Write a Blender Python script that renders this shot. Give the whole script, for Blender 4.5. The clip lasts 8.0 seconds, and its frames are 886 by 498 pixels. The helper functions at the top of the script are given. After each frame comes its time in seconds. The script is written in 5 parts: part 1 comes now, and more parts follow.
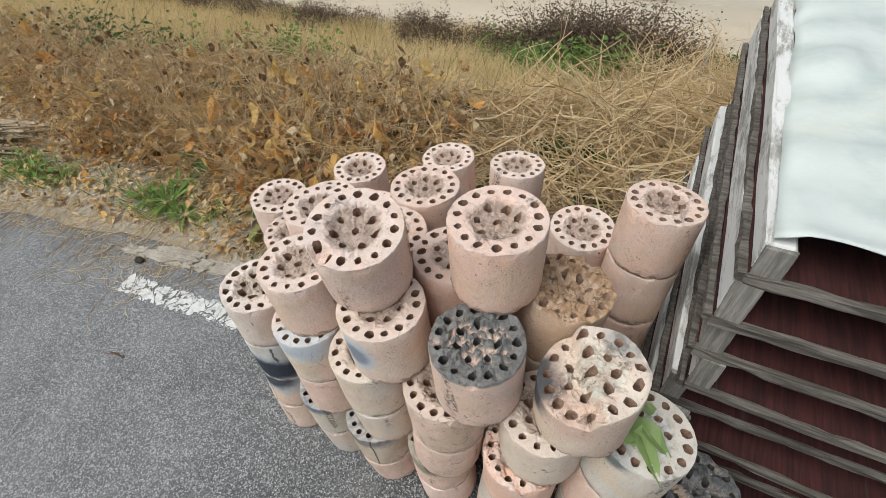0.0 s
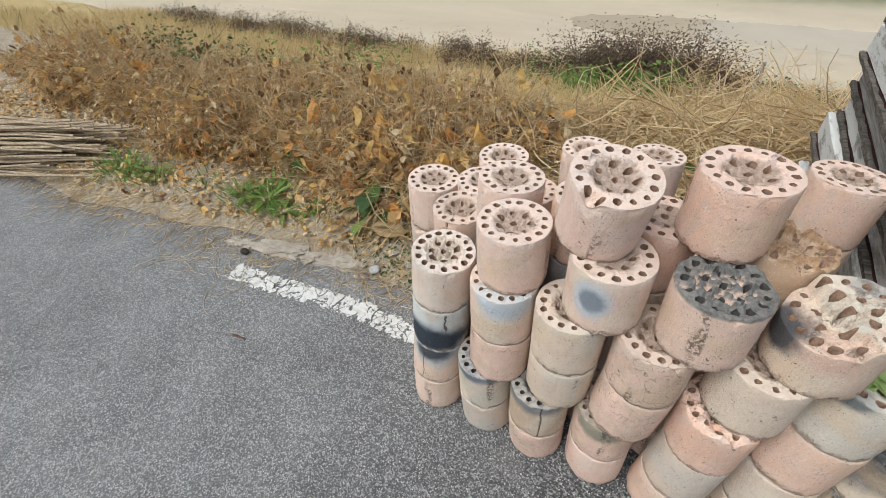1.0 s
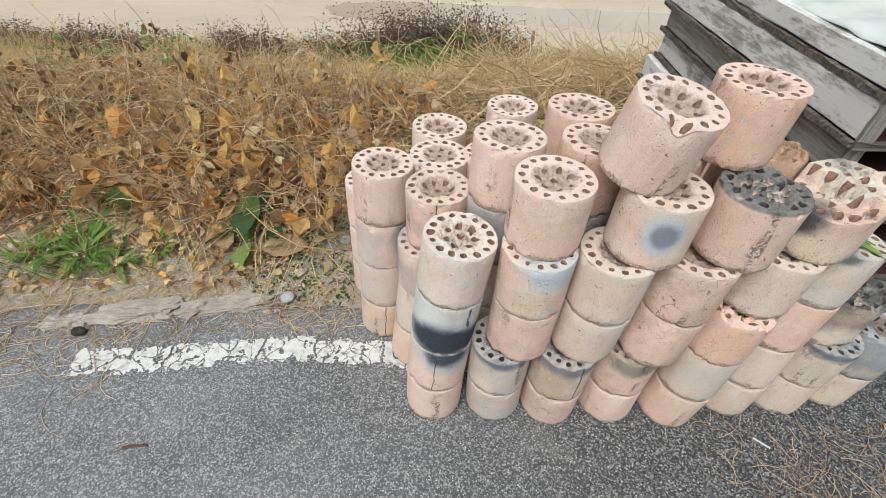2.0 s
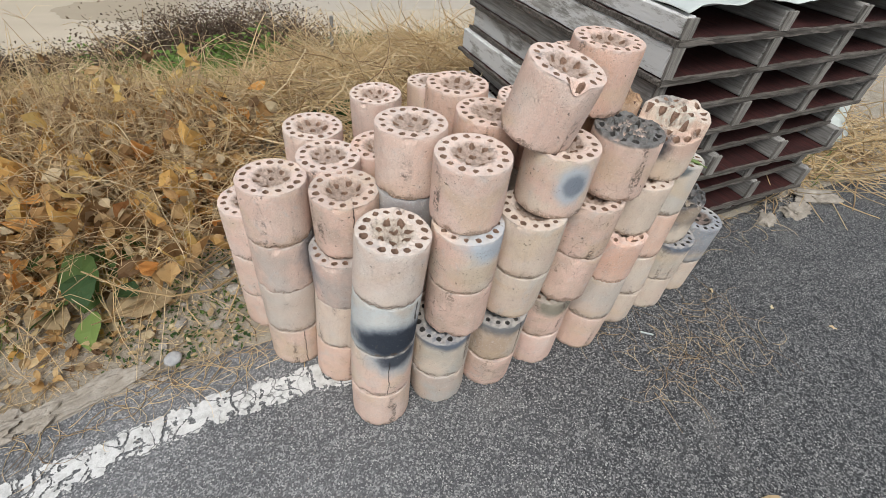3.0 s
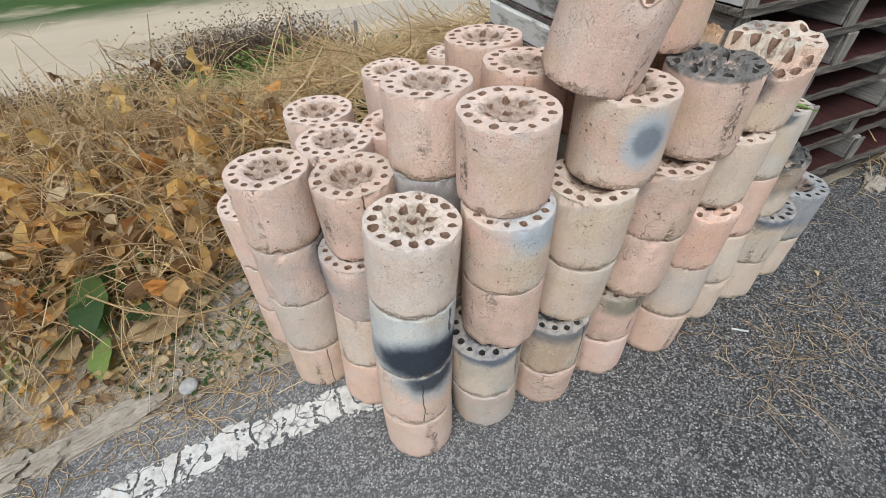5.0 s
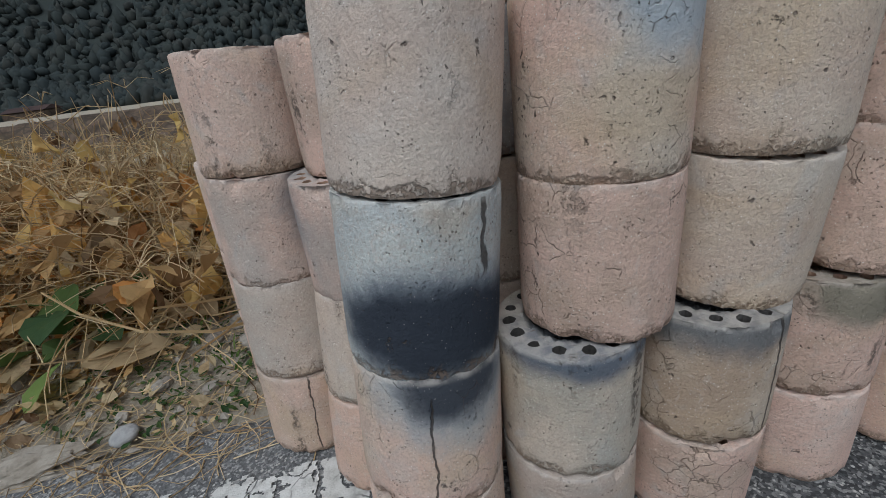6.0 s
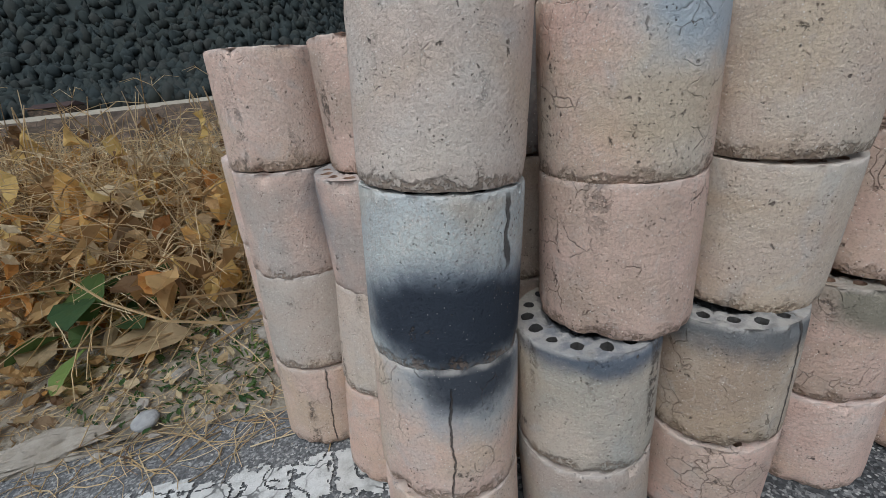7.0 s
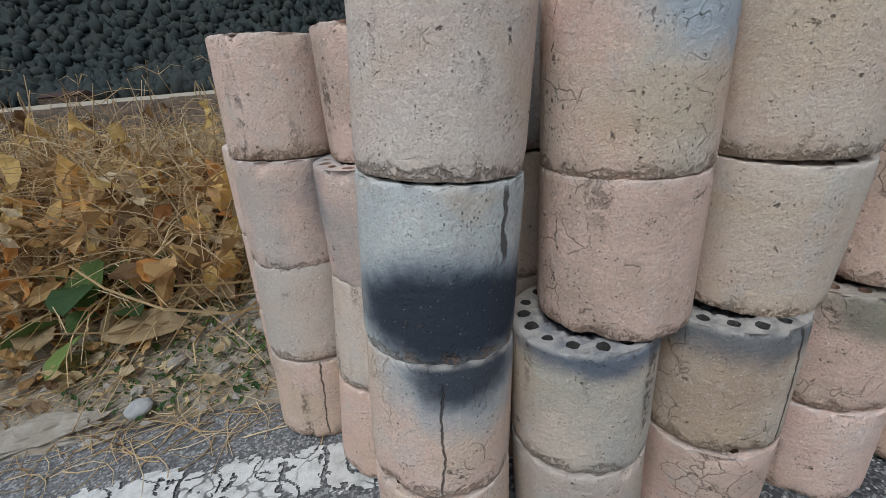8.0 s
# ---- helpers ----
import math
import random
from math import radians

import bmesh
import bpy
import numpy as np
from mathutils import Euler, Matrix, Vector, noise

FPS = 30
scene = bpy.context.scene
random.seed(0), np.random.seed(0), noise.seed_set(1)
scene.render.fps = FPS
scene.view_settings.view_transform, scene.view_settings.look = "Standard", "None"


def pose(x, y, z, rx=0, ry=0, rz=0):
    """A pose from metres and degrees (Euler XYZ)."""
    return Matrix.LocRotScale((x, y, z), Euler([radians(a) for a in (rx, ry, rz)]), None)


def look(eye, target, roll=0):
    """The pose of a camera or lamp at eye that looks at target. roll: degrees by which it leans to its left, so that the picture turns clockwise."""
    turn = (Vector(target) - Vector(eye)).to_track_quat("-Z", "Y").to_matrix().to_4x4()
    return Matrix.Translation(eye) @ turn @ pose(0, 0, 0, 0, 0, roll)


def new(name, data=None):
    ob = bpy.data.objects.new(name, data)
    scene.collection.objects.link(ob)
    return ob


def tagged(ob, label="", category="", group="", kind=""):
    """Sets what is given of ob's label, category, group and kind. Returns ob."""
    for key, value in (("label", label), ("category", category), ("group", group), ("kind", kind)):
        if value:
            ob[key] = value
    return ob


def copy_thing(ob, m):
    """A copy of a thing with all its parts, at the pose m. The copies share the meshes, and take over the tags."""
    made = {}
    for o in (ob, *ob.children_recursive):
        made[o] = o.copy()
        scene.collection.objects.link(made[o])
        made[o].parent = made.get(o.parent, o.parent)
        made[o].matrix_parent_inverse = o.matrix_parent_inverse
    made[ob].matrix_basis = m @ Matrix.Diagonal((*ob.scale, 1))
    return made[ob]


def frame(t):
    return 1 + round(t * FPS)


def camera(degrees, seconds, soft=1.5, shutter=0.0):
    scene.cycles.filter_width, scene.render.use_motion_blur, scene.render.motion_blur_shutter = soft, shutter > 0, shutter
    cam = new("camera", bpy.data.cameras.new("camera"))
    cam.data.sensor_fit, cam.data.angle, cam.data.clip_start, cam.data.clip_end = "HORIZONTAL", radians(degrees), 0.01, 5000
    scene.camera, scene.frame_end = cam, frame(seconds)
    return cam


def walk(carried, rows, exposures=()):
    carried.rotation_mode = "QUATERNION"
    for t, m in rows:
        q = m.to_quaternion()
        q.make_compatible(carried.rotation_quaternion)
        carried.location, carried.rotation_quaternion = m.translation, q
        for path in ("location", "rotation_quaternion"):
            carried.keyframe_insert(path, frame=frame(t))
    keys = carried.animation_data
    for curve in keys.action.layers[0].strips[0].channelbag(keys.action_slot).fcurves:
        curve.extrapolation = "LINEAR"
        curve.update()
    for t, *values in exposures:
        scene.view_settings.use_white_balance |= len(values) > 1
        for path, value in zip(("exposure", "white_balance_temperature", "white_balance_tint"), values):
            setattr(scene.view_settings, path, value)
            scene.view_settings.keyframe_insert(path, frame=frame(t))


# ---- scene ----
cam = camera(90.5, 8.0, 0.85)
PATH = [
    (0, (0.094, 0.076, 1.306), (-0.693, 1.228, -0.128), -6.1),
    (0.5, (0.024, -0.01, 1.31), (-0.775, 1.147, -0.112), -5.1),
    (0.8, (-0.074, -0.151, 1.305), (-0.908, 1.045, -0.065), -5.0),
    (1, (-0.184, -0.243, 1.279), (-1.034, 0.974, -0.061), -5.0),
    (1.5, (-0.392, -0.351, 1.236), (-1.057, 0.973, -0.108), -1.4),
    (2, (-0.631, -0.273, 1.169), (-0.667, 1.178, -0.207), 2.3),
    (2.2, (-0.703, -0.248, 1.133), (-0.452, 1.196, -0.228), 7.1),
    (3.3, (-0.812, -0.22, 1.169), (-0.133, 1.045, -0.223), 5.6),
    (3.5, (-0.798, -0.209, 1.172), (-0.14, 1.06, -0.227), 4.8),
    (4, (-0.782, -0.2, 1.165), (-0.133, 1.048, -0.257), 4.0),
    (4.2, (-0.778, -0.198, 1.167), (-0.135, 1.043, -0.263), 3.9),
    (5.3, (-0.698, -0.066, 0.809), (-0.317, 1.466, -0.419), -6.1),
    (5.5, (-0.67, -0.03, 0.647), (-0.346, 1.668, -0.361), -7.1),
    (6, (-0.66, -0.01, 0.548), (-0.425, 1.81, -0.247), -7.5),
    (6.5, (-0.675, -0.018, 0.544), (-0.448, 1.804, -0.249), -6.9),
    (7, (-0.674, -0.022, 0.546), (-0.484, 1.812, -0.228), -6.5),
    (7.5, (-0.67, -0.02, 0.54), (-0.491, 1.816, -0.233), -5.4),
    (8, (-0.668, -0.019, 0.537), (-0.492, 1.817, -0.237), -4.9),
]
walk(cam, [(t, look(eye, target, roll)) for t, eye, target, roll in PATH],
     [(0, 0.26, 6450, 5), (0.5, 0.26, 6450, 5), (1.5, 0.36, 6450, 5), (2.2, 0.38, 6450, 5), (3.3, 0.18, 6450, 8), (4.2, 0.18, 6450, 8), (5.3, 0.22, 6250, 6), (5.6, 0.08, 6150, 6), (6.05, -0.58, 5900, 5), (6.4, -0.42, 5900, 5), (7, -0.34, 5900, 5), (8, -0.3, 5900, 5)])

# ---- world and sun: a bright overcast sky ----
world = bpy.data.worlds.new("overcast_sky")
scene.world = world
world.use_nodes = True
wn, wl = world.node_tree.nodes, world.node_tree.links
sky = wn.new("ShaderNodeTexSky")
sky.sky_type = "NISHITA"
sky.sun_disc = False
sky.sun_elevation, sky.sun_rotation = radians(60), radians(208)
sky.air_density, sky.dust_density, sky.ozone_density = 1.0, 4.0, 1.0
pale = wn.new("ShaderNodeHueSaturation")
pale.inputs["Saturation"].default_value = 0.4
wl.new(sky.outputs[0], pale.inputs["Color"])
background = wn["Background"]
wl.new(pale.outputs[0], background.inputs["Color"])
background.inputs["Strength"].default_value = 0.12

sun = new("sun", bpy.data.lights.new("sun", "SUN"))
sun.data.energy, sun.data.angle, sun.data.color = 1.5, radians(40), (1.0, 0.985, 0.96)
sun.matrix_world = look((-2.4, -4.5, 8.8), (0, 0, 0))


# ---- small builders ----
class Nodes:
    """A node material with a Principled surface."""

    def __init__(self, name, rough=0.8, specular=0.3, metal=0.0):
        self.mat = bpy.data.materials.new(name)
        self.mat.use_nodes = True
        self.n, self.l = self.mat.node_tree.nodes, self.mat.node_tree.links
        self.bsdf = self.n["Principled BSDF"]
        self.bsdf.inputs["Roughness"].default_value = rough
        self.bsdf.inputs["Specular IOR Level"].default_value = specular
        self.bsdf.inputs["Metallic"].default_value = metal
        self.coord = None

    def put(self, socket, value):
        if isinstance(value, bpy.types.NodeSocket):
            self.l.new(value, socket)
        else:
            socket.default_value = value

    def where(self, shift=True):
        """Local coordinates in metres, moved by each object's own random number."""
        if self.coord is None:
            tc = self.n.new("ShaderNodeTexCoord")
            self.plain = tc.outputs["Object"]
            info = self.n.new("ShaderNodeObjectInfo")
            self.chance = info.outputs["Random"]
            add = self.n.new("ShaderNodeVectorMath")
            add.operation = "MULTIPLY_ADD"
            self.l.new(info.outputs["Random"], add.inputs[0])
            add.inputs[1].default_value = (31.7, 17.3, 23.9)
            self.l.new(self.plain, add.inputs[2])
            self.coord = add.outputs[0]
        return self.coord if shift else self.plain

    def noise(self, scale, detail=4.0, rough=0.55, vector=None, distort=0.0):
        t = self.n.new("ShaderNodeTexNoise")
        self.l.new(vector or self.where(), t.inputs["Vector"])
        t.inputs["Scale"].default_value, t.inputs["Detail"].default_value = scale, detail
        t.inputs["Roughness"].default_value, t.inputs["Distortion"].default_value = rough, distort
        return t.outputs["Fac"]

    def warp(self, scale, amount):
        t = self.n.new("ShaderNodeTexNoise")
        self.l.new(self.where(), t.inputs["Vector"])
        t.inputs["Scale"].default_value, t.inputs["Detail"].default_value = scale, 3.0
        m = self.n.new("ShaderNodeVectorMath")
        m.operation = "MULTIPLY_ADD"
        self.l.new(t.outputs["Color"], m.inputs[0])
        m.inputs[1].default_value = (amount, amount, amount)
        self.l.new(self.where(), m.inputs[2])
        return m.outputs[0]

    def cells(self, scale, feature="F1", vector=None, out="Distance"):
        t = self.n.new("ShaderNodeTexVoronoi")
        t.feature = feature
        self.l.new(vector or self.where(), t.inputs["Vector"])
        t.inputs["Scale"].default_value = scale
        return t.outputs[out]

    def stretch(self, vector, by):
        m = self.n.new("ShaderNodeVectorMath")
        m.operation = "MULTIPLY"
        self.l.new(vector, m.inputs[0])
        m.inputs[1].default_value = by
        return m.outputs[0]

    def ramp(self, value, low, high, a=0.0, b=1.0, smooth=True):
        m = self.n.new("ShaderNodeMapRange")
        m.interpolation_type = "SMOOTHSTEP" if smooth else "LINEAR"
        self.put(m.inputs["Value"], value)
        m.inputs["From Min"].default_value, m.inputs["From Max"].default_value = low, high
        m.inputs["To Min"].default_value, m.inputs["To Max"].default_value = a, b
        return m.outputs["Result"]

    def math(self, op, a, b=0.0):
        m = self.n.new("ShaderNodeMath")
        m.operation = op
        self.put(m.inputs[0], a)
        self.put(m.inputs[1], b)
        return m.outputs[0]

    def mix(self, fac, a, b, blend="MIX"):
        m = self.n.new("ShaderNodeMix")
        m.data_type, m.blend_type = "RGBA", blend
        self.put(m.inputs["Factor"], fac)
        self.put(m.inputs[6], (*a, 1) if isinstance(a, tuple) else a)
        self.put(m.inputs[7], (*b, 1) if isinstance(b, tuple) else b)
        return m.outputs[2]

    def axes(self, vector):
        s = self.n.new("ShaderNodeSeparateXYZ")
        self.l.new(vector, s.inputs[0])
        return s.outputs

    def island(self):
        g = self.n.new("ShaderNodeNewGeometry")
        return g.outputs["Random Per Island"]

    def palette(self, value, colours):
        r = self.n.new("ShaderNodeValToRGB")
        self.put(r.inputs[0], value)
        e = r.color_ramp.elements
        while len(e) < len(colours):
            e.new(0.5)
        for n, c in enumerate(colours):
            e[n].position, e[n].color = n / (len(colours) - 1), (*c, 1)
        return r.outputs[0]

    def bump(self, height, strength, distance, after=None):
        b = self.n.new("ShaderNodeBump")
        b.inputs["Strength"].default_value, b.inputs["Distance"].default_value = strength, distance
        self.l.new(height, b.inputs["Height"])
        if after is not None:
            self.l.new(after, b.inputs["Normal"])
        return b.outputs[0]

    def done(self, colour=None, normal=None, rough=None):
        if colour is not None:
            self.put(self.bsdf.inputs["Base Color"], (*colour, 1) if isinstance(colour, tuple) else colour)
        if normal is not None:
            self.l.new(normal, self.bsdf.inputs["Normal"])
        if rough is not None:
            self.put(self.bsdf.inputs["Roughness"], rough)
        return self.mat


def mesh_of(name, verts, faces, materials, smooth=False, indices=None):
    me = bpy.data.meshes.new(name)
    me.from_pydata([tuple(v) for v in verts], [], [tuple(f) for f in faces])
    for m in materials if isinstance(materials, (list, tuple)) else [materials]:
        me.materials.append(m)
    if indices is not None:
        me.polygons.foreach_set("material_index", indices)
    if smooth:
        me.polygons.foreach_set("use_smooth", [True] * len(me.polygons))
    me.update()
    return me


def part(name, bm, material, parent, label=""):
    """Links a bmesh as one mesh object under a thing or a part."""
    me = bpy.data.meshes.new(name)
    bm.to_mesh(me)
    bm.free()
    me.materials.append(material)
    ob = new(name, me)
    ob.parent = parent
    return tagged(ob, label)


def piece(name, me, parent=None, m=None, label=""):
    ob = new(name, me)
    ob.parent = parent
    if m is not None:
        ob.matrix_basis = m
    return tagged(ob, label)


def board(sx, sy, sz, rng, wear=0.002, cuts=6):
    """A worn sawn board, centred, with slightly wavy long edges and bevelled corners."""
    bm = bmesh.new()
    bmesh.ops.create_cube(bm, size=1)
    for v in bm.verts:
        v.co = (v.co.x * sx, v.co.y * sy, v.co.z * sz)
    long = max(range(3), key=lambda k: (sx, sy, sz)[k])
    edges = [e for e in bm.edges if abs((e.verts[0].co - e.verts[1].co)[long]) > 1e-4]
    bmesh.ops.subdivide_edges(bm, edges=edges, cuts=cuts, use_grid_fill=True)
    bmesh.ops.bevel(bm, geom=[e for e in bm.edges if len(e.link_faces) == 2 and e.calc_face_angle() > 0.5], offset=min(sx, sy, sz) * 0.12, segments=1, affect="EDGES")
    for v in bm.verts:
        v.co += Vector([rng.uniform(-wear, wear) for _ in range(3)])
    return bm


class Soup:
    """Collects many small pieces into one mesh."""

    def __init__(self):
        self.v, self.f, self.i = [], [], []

    def add(self, verts, faces, index=0):
        o = len(self.v)
        self.v.extend(verts)
        self.f.extend([tuple(o + k for k in f) for f in faces])
        self.i.extend([index] * len(faces))

    def tube(self, points, r0, r1, sides=3, index=0):
        """A tapering tube along points."""
        verts, faces, n = [], [], len(points)
        for k, p in enumerate(points):
            ahead = Vector(points[min(k + 1, n - 1)]) - Vector(points[max(k - 1, 0)])
            ahead.normalize()
            side = ahead.cross(Vector((0, 0, 1)) if abs(ahead.z) < 0.9 else Vector((1, 0, 0))).normalized()
            up = side.cross(ahead)
            r = r0 + (r1 - r0) * k / max(1, n - 1)
            for s in range(sides):
                a = 2 * math.pi * s / sides
                q = Vector(p) + side * (r * math.cos(a)) + up * (r * math.sin(a))
                verts.append((q.x, q.y, q.z))
        for k in range(n - 1):
            for s in range(sides):
                a, b = k * sides + s, k * sides + (s + 1) % sides
                faces.append((a, b, b + sides, a + sides))
        faces.append(tuple(range((n - 1) * sides, n * sides)))
        self.add(verts, faces, index)

    def leaf(self, base, ahead, up, length, width, curl=0.3, fold=0.25, index=0, wave=0.0, rng=random):
        """A pointed leaf blade with a midrib fold, a curl along it and a wavy edge."""
        ahead = Vector(ahead).normalized()
        side = ahead.cross(Vector(up))
        side = side.normalized() if side.length > 1e-4 else Vector((1, 0, 0))
        up = side.cross(ahead)
        verts, faces, at = [], [], Vector(base)
        shape = (0.12, 0.8, 1.0, 0.66, 0.0)
        step, way = length / 4, ahead.copy()
        for k, w in enumerate(shape):
            lift = fold * width * w * 0.5
            for s in (-1, 0, 1):
                q = at + side * (s * w * width * 0.5) + up * (abs(s) * lift + (rng.uniform(-wave, wave) * width if s else 0))
                verts.append((q.x, q.y, q.z))
            way = (way - up * curl * 0.5).normalized()
            up = side.cross(way)
            at = at + way * step
        for k in range(4):
            for s in (0, 1):
                a = 3 * k + s
                faces.append((a, a + 1, a + 4, a + 3))
        self.add(verts, faces, index)

    def blade(self, base, tip, width, bend, index=0):
        """A narrow grass blade of two segments."""
        b, t = Vector(base), Vector(tip)
        side = (t - b).cross(Vector((0.3, 0.2, 1)))
        side = (side.normalized() if side.length > 1e-5 else Vector((1, 0, 0))) * width * 0.5
        mid = (b + t) * 0.5 + Vector(bend)
        vs = [b - side, b + side, mid - side * 0.8, mid + side * 0.8, t]
        self.add([tuple(v) for v in vs], [(0, 1, 3, 2), (2, 3, 4)], index)

    def mesh(self, name, materials, smooth=False):
        return mesh_of(name, self.v, self.f, materials, smooth, self.i)


# ---- materials ----
def asphalt_material():
    k = Nodes("worn_asphalt", 0.85, 0.25)
    p = k.where()
    stone = k.cells(270.0, out="Color")
    s = k.n.new("ShaderNodeSeparateColor")
    k.l.new(stone, s.inputs[0])
    grain = k.ramp(s.outputs[0], 0.0, 1.0)
    c = k.palette(grain, [(0.026, 0.027, 0.03), (0.046, 0.048, 0.052), (0.072, 0.074, 0.079), (0.115, 0.117, 0.121), (0.27, 0.27, 0.268)])
    fine = k.noise(900.0, 3.0)
    c = k.mix(k.ramp(fine, 0.35, 0.7, 0.0, 0.35), c, (0.04, 0.042, 0.046))
    worn = k.noise(2.6, 6.0, 0.65)
    ax, ay, az = k.axes(k.where(False))
    # soft shade of stack and pallets put into the colour: darker towards +x
    unshaded = k.ramp(ax, 0.3, -1.4, 0.0, 0.85)
    c = k.mix(k.math("MULTIPLY", k.ramp(worn, 0.25, 0.75, 0.45, 1.0), unshaded), c, (0.145, 0.147, 0.151), "ADD")
    c = k.mix(k.ramp(k.noise(7.0, 5.0), 0.52, 0.8, 0.0, 0.25), c, (0.26, 0.255, 0.245))
    c = k.mix(k.math("MULTIPLY", k.ramp(k.cells(120.0, vector=k.warp(200.0, 0.004)), 0.3, 0.17), k.ramp(k.noise(40.0, 2.0), 0.47, 0.52)), c, (0.46, 0.455, 0.44))
    d = k.cells(210.0)
    n = k.bump(d, 0.6, 0.003)
    n = k.bump(fine, 0.4, 0.0015, n)
    return k.done(c, n)


def paint_material():
    k = Nodes("worn_road_paint", 0.75, 0.3)
    c = k.mix(k.ramp(k.noise(55.0, 6.0, 0.65), 0.4, 0.75), (0.66, 0.66, 0.65), (0.4, 0.4, 0.39))
    c = k.mix(k.ramp(k.noise(6.0, 3.0), 0.45, 0.75, 0.0, 0.5), c, (0.42, 0.4, 0.36))
    edge = k.cells(17.0, "DISTANCE_TO_EDGE", k.warp(22.0, 0.05))
    split = k.math("MULTIPLY", k.ramp(edge, 0.035, 0.008), k.ramp(k.noise(9.0, 3.0), 0.44, 0.56))
    c = k.mix(k.math("MULTIPLY", split, 0.85), c, (0.1, 0.1, 0.1))
    n = k.bump(k.noise(380.0, 4.0), 0.6, 0.002)
    return k.done(c, n)


def soil_material():
    k = Nodes("dry_soil_and_litter", 0.95, 0.15)
    c = k.palette(k.noise(9.0, 8.0, 0.7), [(0.2, 0.165, 0.12), (0.36, 0.31, 0.24), (0.49, 0.44, 0.37), (0.58, 0.54, 0.47)])
    c = k.mix(k.ramp(k.noise(140.0, 4.0), 0.45, 0.7, 0.0, 0.5), c, (0.3, 0.26, 0.2))
    n = k.bump(k.noise(60.0, 8.0, 0.7), 0.9, 0.02)
    return k.done(c, n)


def sand_material():
    k = Nodes("river_sand", 0.9, 0.2)
    long = k.stretch(k.where(), (0.25, 1.0, 1.0))
    c = k.palette(k.noise(0.5, 6.0, 0.6, long), [(0.27, 0.23, 0.17), (0.45, 0.39, 0.3), (0.52, 0.45, 0.355), (0.55, 0.485, 0.39)])
    px, py, pz = k.axes(k.where(False))
    green = k.math("MULTIPLY", k.ramp(py, 19.0, 21.5), k.ramp(py, 30.0, 24.0))
    green = k.math("MULTIPLY", green, k.ramp(k.noise(0.35, 5.0, 0.6, long), 0.36, 0.5))
    c = k.mix(green, c, (0.05, 0.095, 0.03))
    brown = k.ramp(py, 27.0, 34.0)
    scrub = k.palette(k.noise(0.9, 6.0, 0.7), [(0.05, 0.035, 0.025), (0.12, 0.085, 0.055), (0.17, 0.14, 0.08), (0.08, 0.085, 0.04)])
    c = k.mix(brown, c, scrub)
    near = k.ramp(py, 9.0, 7.2)
    c = k.mix(near, c, k.palette(k.noise(5.0, 8.0, 0.7), [(0.12, 0.09, 0.055), (0.3, 0.22, 0.12), (0.48, 0.37, 0.2), (0.56, 0.45, 0.26)]))
    n = k.bump(k.noise(18.0, 6.0, 0.7), 0.5, 0.04)
    return k.done(c, n)


def water_material():
    k = Nodes("shallow_water", 0.12, 0.9)
    # sky glare put into a raised IOR and a lightened bed colour
    k.bsdf.inputs["IOR"].default_value = 1.45
    c = k.mix(k.noise(0.6, 4.0), (0.55, 0.47, 0.36), (0.42, 0.35, 0.26))
    wave = k.noise(5.0, 3.0, 0.5, k.stretch(k.where(), (0.4, 1.0, 1.0)))
    return k.done(c, k.bump(wave, 0.08, 0.02))


